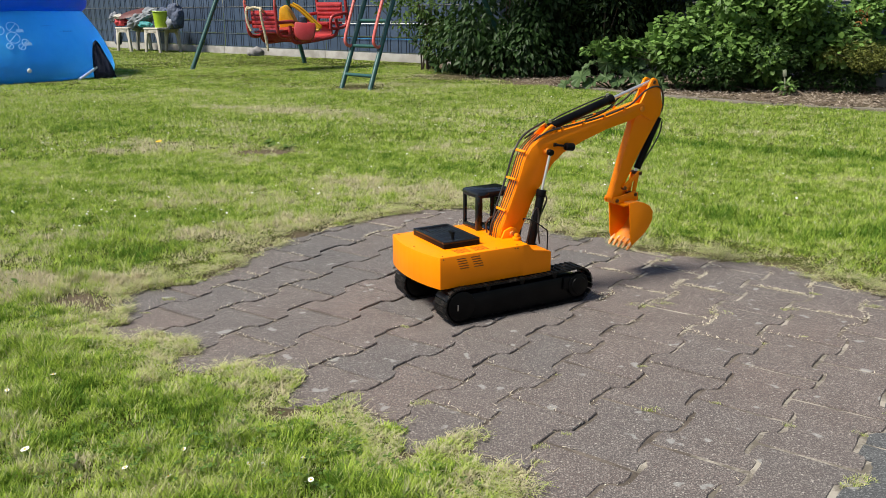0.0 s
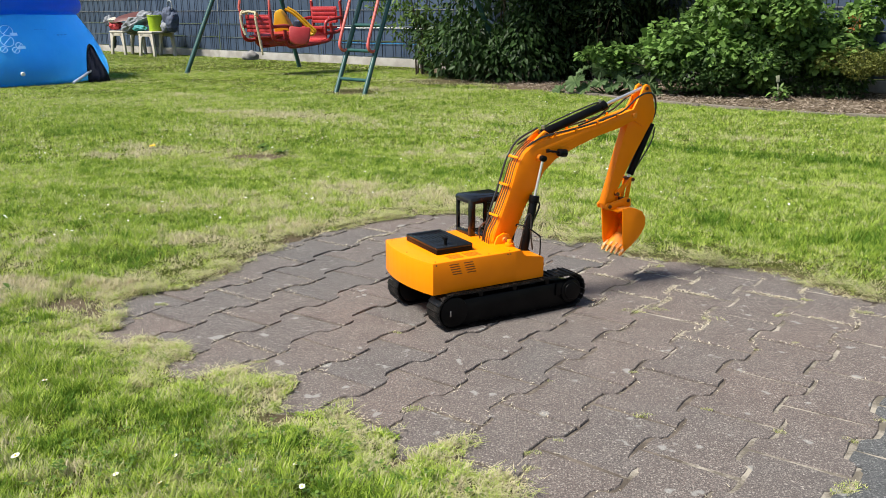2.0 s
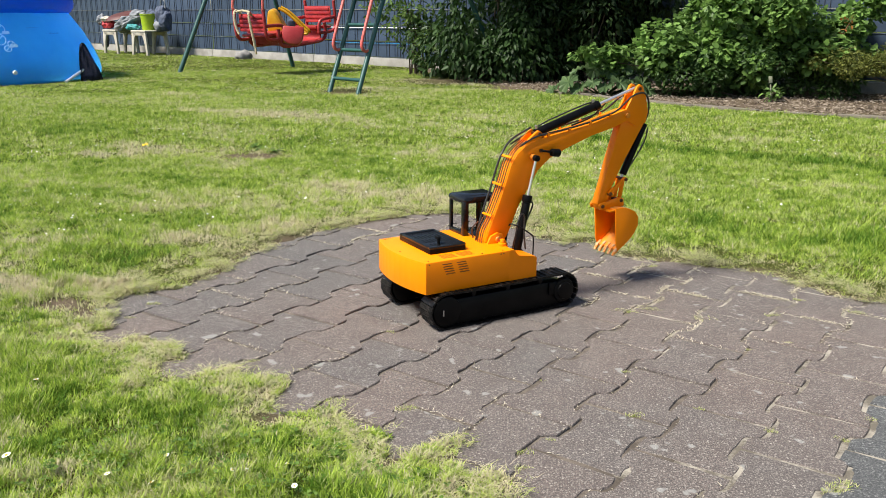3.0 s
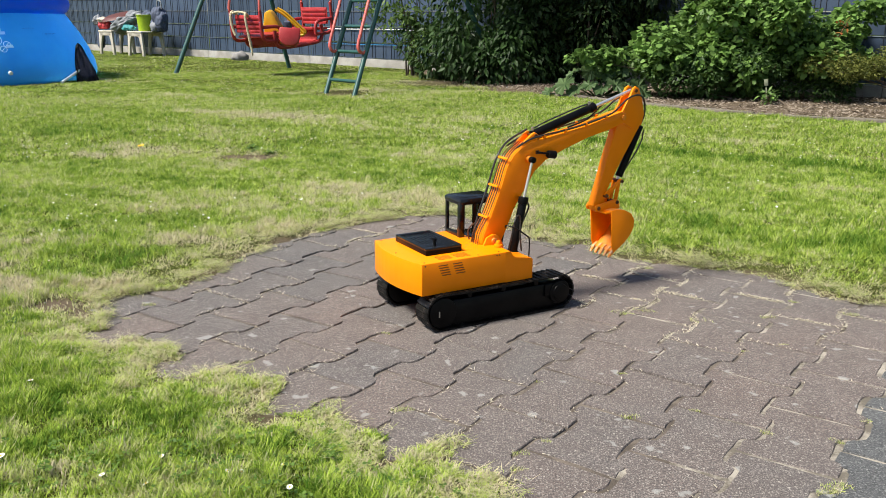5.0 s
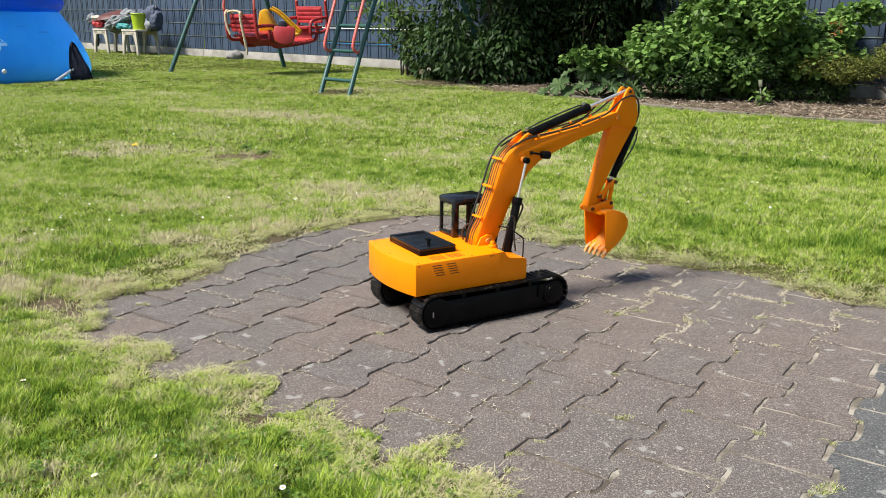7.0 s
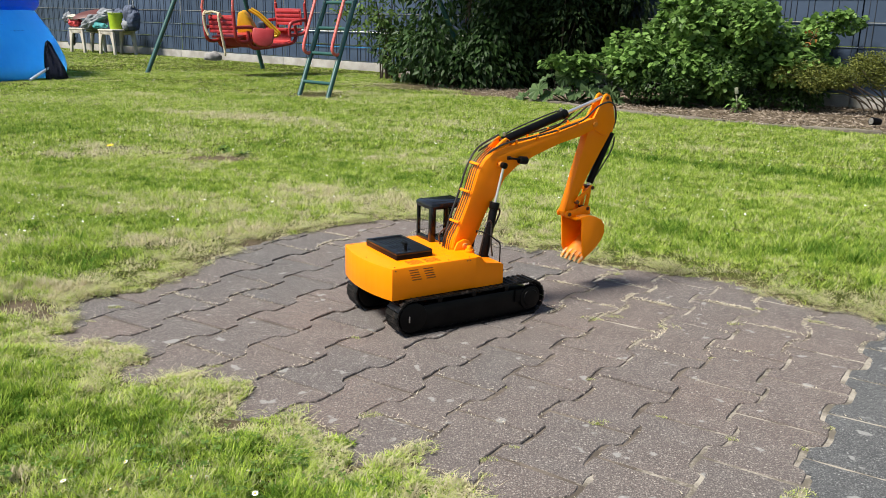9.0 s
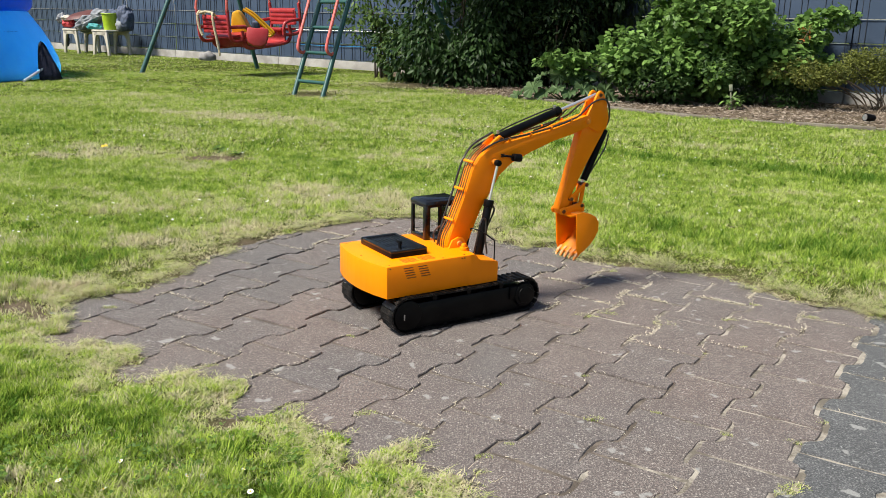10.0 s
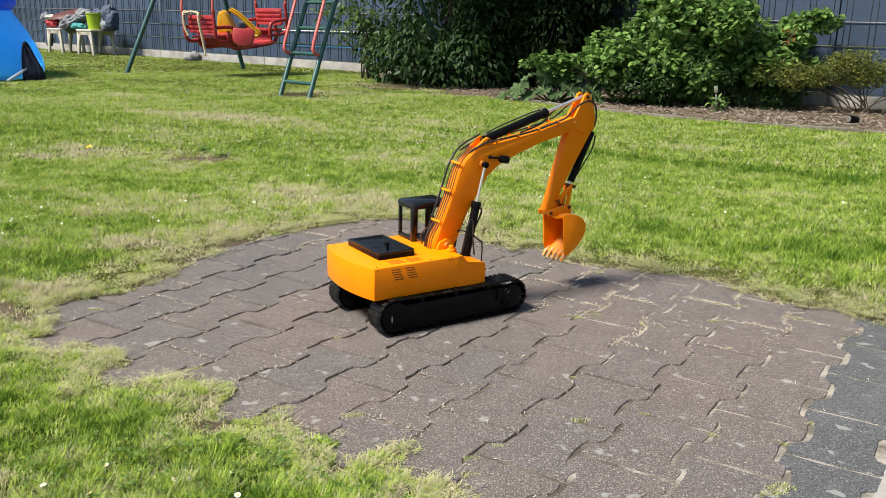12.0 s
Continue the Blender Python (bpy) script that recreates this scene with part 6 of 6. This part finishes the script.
def build_flowers():
    near = [(-0.656, 0.359), (-0.483, 0.336), (-0.422, 0.403), (-0.327, 0.368), (-0.3, 0.388), (-0.239, 0.402), (-0.824, 0.542), (-0.208, 0.344), (-0.403, 0.317), (-0.787, 0.62), (-2.297, 3.87), (-2.044, 2.847), (-1.495, 2.367), (-1.859, 3.226), (-1.397, 2.697), (-2.048, 3.182), (-0.98, 1.95), (-1.8, 2.35), (-1.56, 2.37), (-0.81, 3.54), (0.21, 3.97), (0.56, 3.05), (1.36, 3.09)]
    d0 = build_flower(PETAL, 13, 0.0070, 0.032, "daisy", "small white daisy in the lawn", pose(*near[0], 0, 8, -10, 0), "daisies in the lawn", 0)
    spots = list(near[1:])
    rr = random.Random(21)
    while len(spots) < 130:
        x, y = rr.uniform(-6.5, 3.4), rr.uniform(0.3, 9.5)
        if float(paved(x, y)) > -0.12 or float(before_fence(x, y)) < 0.4 or bool(in_bed(x, y)):
            continue
        if float(fbm(x, y, 0.9, 77)) < 0.5:
            continue
        if (x - POOL_C.x) ** 2 + (y - POOL_C.y) ** 2 < 2.4:
            continue
        spots.append((x, y))
    for x, y in spots:
        k = rr.uniform(0.26, 0.46) if y > 0.8 else rr.uniform(0.55, 0.75)
        c = copy_thing(d0, pose(x, y, 0, rr.uniform(-25, 25), rr.uniform(-25, 25), rr.uniform(0, 360)))
        c.scale = (k, k, rr.uniform(0.7, 1.15))
    build_flower(PETAL_Y, 20, 0.017, 0.05, "dandelion", "yellow dandelion flower in the lawn", pose(-1.93, 3.29, -0.012, 10, -5, 0), "", 0)


build_flowers()


def build_far_blossoms():
    """Specks of daisies and clover blossom too many to count, over the open lawn."""
    n = 9000
    x, y = RNG.uniform(-7, 4, n), RNG.uniform(1.6, 12, n)
    ok = (paved(x, y) < -0.25) & (before_fence(x, y) > 0.3) & ~in_bed(x, y) & (np.hypot(x - POOL_C.x, y - POOL_C.y) > 1.5)
    ok &= RNG.random(n) < np.clip((fbm(x, y, 0.8, 77) - 0.42) * 3.5, 0.03, 0.8)
    x, y = x[ok], y[ok]
    n = len(x)
    pos = np.stack([x, y, ground_z(x, y) + RNG.uniform(0.018, 0.034, n)], 1)
    hexa = [(math.cos(a), math.sin(a), 0.0) for a in [math.pi * i / 3 for i in range(6)]] + [(0, 0, 0.25)]
    v, f = leaves(pos, RNG.normal(0, 1, (n, 3)) * (1, 1, 0.2), RNG.normal(0, 0.25, (n, 3)) + (0, 0, 1), RNG.uniform(0.0022, 0.0048, n), hexa, [(i, (i + 1) % 6, 6) for i in range(6)])
    tagged(mass("lawn_blossom", v, f, PETAL), "many tiny white blossoms scattered over the lawn", "blossom", kind="stuff")


build_far_blossoms()


def tuft_mesh(seed, n, spread_r, h):
    g = np.random.default_rng(seed)
    q, r = g.uniform(0, 2 * math.pi, n), spread_r * np.sqrt(g.random(n))
    base = np.stack([r * np.cos(q) * 1.5, r * np.sin(q) * 0.7, np.full(n, -0.004)], 1)
    az = g.uniform(0, 2 * math.pi, n)
    L = h * g.uniform(0.5, 1.2, n)
    ln = g.uniform(0.3, 1.2, n)
    tip = base + np.stack([np.cos(az) * np.sin(ln) * L, np.sin(az) * np.sin(ln) * L, np.cos(ln) * L], 1)
    mid = base * 0.5 + tip * 0.5 + np.stack([np.zeros(n), np.zeros(n), L * 0.12], 1)
    s = np.stack([-np.sin(az), np.cos(az), np.zeros(n)], 1) * g.uniform(0.00035, 0.0008, n)[:, None]
    V = np.stack([base - s, base + s, mid - s, mid + s, tip], 1).reshape(-1, 3)
    F = (np.array([[0, 1, 3], [0, 3, 2], [2, 3, 4]])[None] + (np.arange(n) * 5)[:, None, None]).reshape(-1, 3)
    return V, F, np.repeat(np.clip(g.normal(0.5, 0.35, n), 0, 1), 5)


def build_tufts():
    made = []
    for v in range(3):
        made.append(tuft_mesh(v + 50, 130, 0.021, 0.015))
    meshes = []
    for i, (x, y, k) in enumerate([(-0.216, 1.023, 0.8), (-0.243, 0.674, 1.3), (-0.112, 0.66, 1.2), (0.104, 0.536, 1.0), (0.102, 0.488, 0.9), (0.285, 0.695, 1.1), (0.397, 0.736, 0.7), (0.54, 1.036, 0.6),
                                   (0.632, 1.26, 1.1), (0.477, 1.211, 1.9), (0.298, 1.239, 1.7), (0.352, 1.26, 1.6), (0.385, 1.63, 1.6), (0.719, 1.386, 0.9), (0.831, 1.31, 1.2), (0.505, 0.669, 0.8), (0.612, 0.656, 0.9),
                                   (0.682, 0.738, 0.7), (0.571, 0.508, 1.6), (0.555, 0.49, 1.3), (-0.455, 0.82, 1.1), (-0.813, 1.121, 1.2), (-0.822, 1.022, 0.8), (0.626, 1.088, 0.6), (0.142, 0.585, 0.6), (0.123, 0.817, 0.5), (0.28, 0.882, 0.6)]):
        if i < 3:
            o = mass("grass_tuft", *made[i][:2], GRASS, made[i][2])
            meshes.append(o.data)
        else:
            o = new("grass_tuft", meshes[i % 3])
        o.matrix_basis = pose(x, y, 0.0, 0, 0, -28 + (i * 47) % 50) @ Matrix.Diagonal((k * 0.52, k * 0.52, 0.42 * min(k, 1.1), 1))
        tagged(o, "small green and yellow grass tuft in a paving joint", "grass tuft", "tufts in the paving joints")


build_tufts()


def build_clover():
    """Low round leaves in the turf of the near corner."""
    n = 280
    x, y = RNG.normal(-0.33, 0.16, n), RNG.normal(0.38, 0.07, n)
    ok = (paved(x, y) < -0.05) & (y > 0.0)
    x, y = x[ok], y[ok]
    n = len(x)
    V, F, o = [], [], 0
    base = RNG.uniform(0, 2 * math.pi, n)
    z = RNG.uniform(0.015, 0.032, n)
    for k in range(3):
        a = base + k * 2.094
        pos = np.stack([x, y, z], 1)
        al = np.stack([np.cos(a), np.sin(a), RNG.uniform(-0.1, 0.3, n)], 1)
        v, f = leaves(pos, al, np.tile((0, 0, 1.0), (n, 1)) + RNG.normal(0, 0.2, (n, 3)), RNG.uniform(0.005, 0.0085, n),
                      [(0, 0, 0), (0.6, 0.42, 0), (1, 0.25, 0.05), (0.92, 0, 0.03), (1, -0.25, 0.05), (0.6, -0.42, 0)], [(0, 1, 2), (0, 2, 3), (0, 3, 4), (0, 4, 5)])
        V.append(v), F.append(f + o)
        o += len(v)
    tagged(mass("clover", np.concatenate(V), np.concatenate(F), CLOVER), "patch of low clover leaves in the lawn", "clover", kind="stuff")


build_clover()


# ---- paving: interlocking stones with notched flanks ----
def paver_mat(name, warm, cool, speck):
    m = bpy.data.materials.new(name)
    m.use_nodes = True
    t = m.node_tree
    p = t.nodes["Principled BSDF"]
    p.inputs["Roughness"].default_value = 0.88
    p.inputs["Specular IOR Level"].default_value = 0.3
    geo = t.nodes.new("ShaderNodeNewGeometry")
    info = t.nodes.new("ShaderNodeObjectInfo")

    def noise_node(scale, detail):
        n = t.nodes.new("ShaderNodeTexNoise")
        n.inputs["Scale"].default_value = scale
        n.inputs["Detail"].default_value = detail
        link(t, geo.outputs["Position"], n.inputs["Vector"])
        return n.outputs["Fac"]

    def rng(src, a, b, c, d):
        r = t.nodes.new("ShaderNodeMapRange")
        for k, v in zip(("From Min", "From Max", "To Min", "To Max"), (a, b, c, d)):
            r.inputs[k].default_value = v
        link(t, src, r.inputs["Value"])
        return r.outputs["Result"]

    def blend(fac, a, b, mode="MIX"):
        x = t.nodes.new("ShaderNodeMix")
        x.data_type = "RGBA"
        x.blend_type = mode
        for k, v in (("Factor", fac), ("A", a), ("B", b)):
            if isinstance(v, (int, float)):
                x.inputs[k].default_value = v
            elif isinstance(v, tuple):
                x.inputs[k].default_value = (*v, 1)
            else:
                link(t, v, x.inputs[k])
        return x.outputs["Result"]
    big = noise_node(1.6, 3)
    mid = noise_node(16, 6)
    grain = noise_node(330, 3)
    s = t.nodes.new("ShaderNodeMath")
    s.operation = "MULTIPLY_ADD"
    s.inputs[1].default_value = 0.5
    link(t, info.outputs["Random"], s.inputs[0])
    link(t, rng(big, 0.35, 0.65, -0.2, 0.7), s.inputs[2])
    c = blend(s.outputs[0], warm, cool)
    c = blend(rng(mid, 0.32, 0.70, 0.0, 0.6), c, tuple(v * 0.58 for v in warm))
    c = blend(rng(grain, 0.36, 0.62, 0.0, 0.85), c, tuple(v * 0.40 for v in cool))
    for sc, hi, rare, amount, k in ((260, 0.34, 0.45, 0.65, 0.65), (430, 0.36, 0.45, 0.6, 0.85), (190, 0.26, 0.80, 0.7, 1.0)):
        vo = t.nodes.new("ShaderNodeTexVoronoi")
        vo.inputs["Scale"].default_value = sc
        link(t, geo.outputs["Position"], vo.inputs["Vector"])
        sep = t.nodes.new("ShaderNodeSeparateColor")
        link(t, vo.outputs["Color"], sep.inputs["Color"])
        mu = t.nodes.new("ShaderNodeMath")
        mu.operation = "MULTIPLY"
        link(t, rng(vo.outputs["Distance"], hi, hi + 0.12, 1.0, 0.0), mu.inputs[0])
        link(t, rng(sep.outputs[0], rare, 1.0, 0.0, amount), mu.inputs[1])
        c = blend(mu.outputs[0], c, tuple(v * k for v in speck))
    spots = noise_node(21, 2)
    c = blend(rng(spots, 0.665, 0.70, 0.0, 0.6), c, (0.33, 0.33, 0.31))
    link(t, c, p.inputs["Base Color"])
    b = t.nodes.new("ShaderNodeBump")
    b.inputs["Strength"].default_value = 0.55
    b.inputs["Distance"].default_value = 0.0025
    link(t, grain, b.inputs["Height"])
    b2 = t.nodes.new("ShaderNodeBump")
    b2.inputs["Strength"].default_value = 0.4
    b2.inputs["Distance"].default_value = 0.008
    link(t, mid, b2.inputs["Height"])
    link(t, b.outputs["Normal"], b2.inputs["Normal"])
    link(t, b2.outputs["Normal"], p.inputs["Normal"])
    return m


PAVER = paver_mat("paver", (0.208, 0.160, 0.140), (0.150, 0.136, 0.130), (0.46, 0.42, 0.37))
PAVER_DARK = paver_mat("paver_dark", (0.125, 0.128, 0.128), (0.105, 0.108, 0.11), (0.34, 0.34, 0.33))
PAVER_COOL = paver_mat("paver_cool", (0.182, 0.150, 0.136), (0.132, 0.126, 0.123), (0.42, 0.40, 0.37))
PAVER_SAND = mat("joint_sand", (0.33, 0.298, 0.245), (0.125, 0.108, 0.083), rough=1.0, scale=16, fine=220, bump=1.0, contrast=(0.42, 0.60))
PAVER_SOIL = mat("joint_soil", (0.165, 0.135, 0.108), (0.075, 0.060, 0.046), rough=1.0, scale=16, fine=220, bump=1.0, contrast=(0.38, 0.58))


def paver_mesh(v, material):
    rr = random.Random(v)
    p, q, e, c, h = 0.037, 0.062, 0.0731, 0.0486, 0.0966
    side = [(e, -h), (e, -q), (e - 0.005, -q + 0.010), (c + 0.005, -p - 0.008), (c, -p + 0.004), (c, p - 0.004), (c + 0.005, p + 0.008), (e - 0.005, q - 0.010), (e, q), (e, h)]
    ring = side + [(-x, y) for x, y in side[::-1]]
    fine = []
    for (x0, y0), (x1, y1) in zip(ring, ring[1:] + ring[:1]):
        m = 3 if math.hypot(x1 - x0, y1 - y0) > 0.05 else 2
        fine += [(x0 + (x1 - x0) * i / m, y0 + (y1 - y0) * i / m) for i in range(m)]
    ring = [(x + rr.uniform(-0.0026, 0.0009) * (1 if x > 0 else -1), y + rr.uniform(-0.0024, 0.0009) * (1 if y > 0 else -1)) for x, y in fine]
    b = bmesh.new()
    low = [b.verts.new((x, y, -0.055)) for x, y in ring]
    mid = [b.verts.new((x, y, -0.0022)) for x, y in ring]
    k = 0.0014
    top = [b.verts.new((x - math.copysign(k, x), y - math.copysign(k, y) * (1 if abs(y) > 0.09 else 0), rr.uniform(-0.0006, 0.0004))) for x, y in ring]
    n = len(ring)
    for a, d in ((low, mid), (mid, top)):
        for i in range(n):
            b.faces.new((a[i], a[(i + 1) % n], d[(i + 1) % n], d[i]))
    bmesh.ops.triangulate(b, faces=[b.faces.new(top)])
    return finish(b, "paving_stone", material)


def far_corner(a, b):
    """How near a joint lies to the sandy far corner of the paving."""
    return max(0.0, 1.0 - math.hypot(a + 0.22, b - 1.50) / 0.40)


def build_paving():
    pv = thing("pavement", pose(0, 0, 0), "worn brownish grey interlocking concrete paving with weedy joints", "pavement", kind="structure")
    kinds = [paver_mesh(v, PAVER) for v in range(8)]
    cool = [paver_mesh(v + 12, PAVER_COOL) for v in range(4)]
    dark = [paver_mesh(v + 9, PAVER_DARK) for v in range(2)]
    yaw = math.atan2(VY, VX) - math.pi / 2
    rr = random.Random(2)
    for k, (hi, lo) in enumerate(zip(JOINT_LINES, JOINT_LINES[1:])):
        mid, wide = (hi + lo) / 2 + (0.0015 if k == 0 else 0.0), (hi - lo - (0.003 if k == 0 else 0.0)) / PITCH_A
        for j in range(-14, 10):
            b = B0 + 0.1 + j * PITCH_B - (0.0 if k % 2 == 0 else 0.099) + float(row_shift(mid))
            a = mid + float(row_tilt(mid)) * (b - 0.75)
            x, y = a * WX + b * VX, a * WY + b * VY
            if float(paved(x, y)) < -0.16:
                continue
            me = dark[(j + k) % 2] if k == 0 else cool[rr.randrange(4)] if k > 6 and rr.random() < 0.5 else kinds[rr.randrange(8)]
            o = new("paving_stone", me)
            o.parent = pv
            o.matrix_basis = pose(x, y, rr.uniform(-0.0006, 0.0012), rr.uniform(-0.3, 0.3), rr.uniform(-0.3, 0.3), 0) @ Matrix.Rotation(yaw - float(row_tilt(mid)) + radians(rr.uniform(-0.7, 0.7)), 4, "Z") @ Matrix.Diagonal((wide, 1, 1, 1))
    a = JOINT_LINES[0] - 0.006
    for j in range(-4, 2):
        b = 0.95 + j * 0.5
        o = part("edge_slab", box((0, 0, -0.05), (0.25, 0.496, 0.1), 0.006), CONCRETE, pv, "pale grey concrete slab", at=pose((a + 0.128) * WX + b * VX, (a + 0.128) * WY + b * VY, 0.001) @ Matrix.Rotation(yaw, 4, "Z"))
    # joint filling: dark soil over most of the corner, pale sand towards the slabs
    n = 110
    for name, material, pale, lab in (("joint_soil", PAVER_SOIL, False, "dark soil filling the joints"), ("joint_sand", PAVER_SAND, True, "pale sand filling the joints")):
        fill_bm = bmesh.new()
        grid = {}
        for i in range(n):
            for j in range(n):
                a, b = -1.7 + 2.1 * i / n, -1.9 + 4.2 * j / n
                x, y = a * WX + b * VX, a * WY + b * VY
                if float(paved(x, y)) < -0.03 or (max(a - 0.06, far_corner(a, b) - 0.15) + 0.7 * (float(fbm(a, b, 4.0, 8)) - 0.5) > 0.0) != pale:
                    continue
                corner = []
                for p, q in ((i, j), (i + 1, j), (i + 1, j + 1), (i, j + 1)):
                    if (p, q) not in grid:
                        a, b = -1.7 + 2.1 * p / n, -1.9 + 4.2 * q / n
                        full = float(fbm(a, b, 5.0, 5)) + 0.35 * min(1.0, max(0.0, (a + 0.15) / 0.35)) + 0.30 * far_corner(a, b)
                        grid[(p, q)] = fill_bm.verts.new((a * WX + b * VX, a * WY + b * VY, -0.0042 + 0.0026 * min(1.0, max(0.0, (full - 0.32) * 2.2))))
                    corner.append(grid[(p, q)])
                fill_bm.faces.new(corner)
        part(name, fill_bm, material, pv, lab)


build_paving()
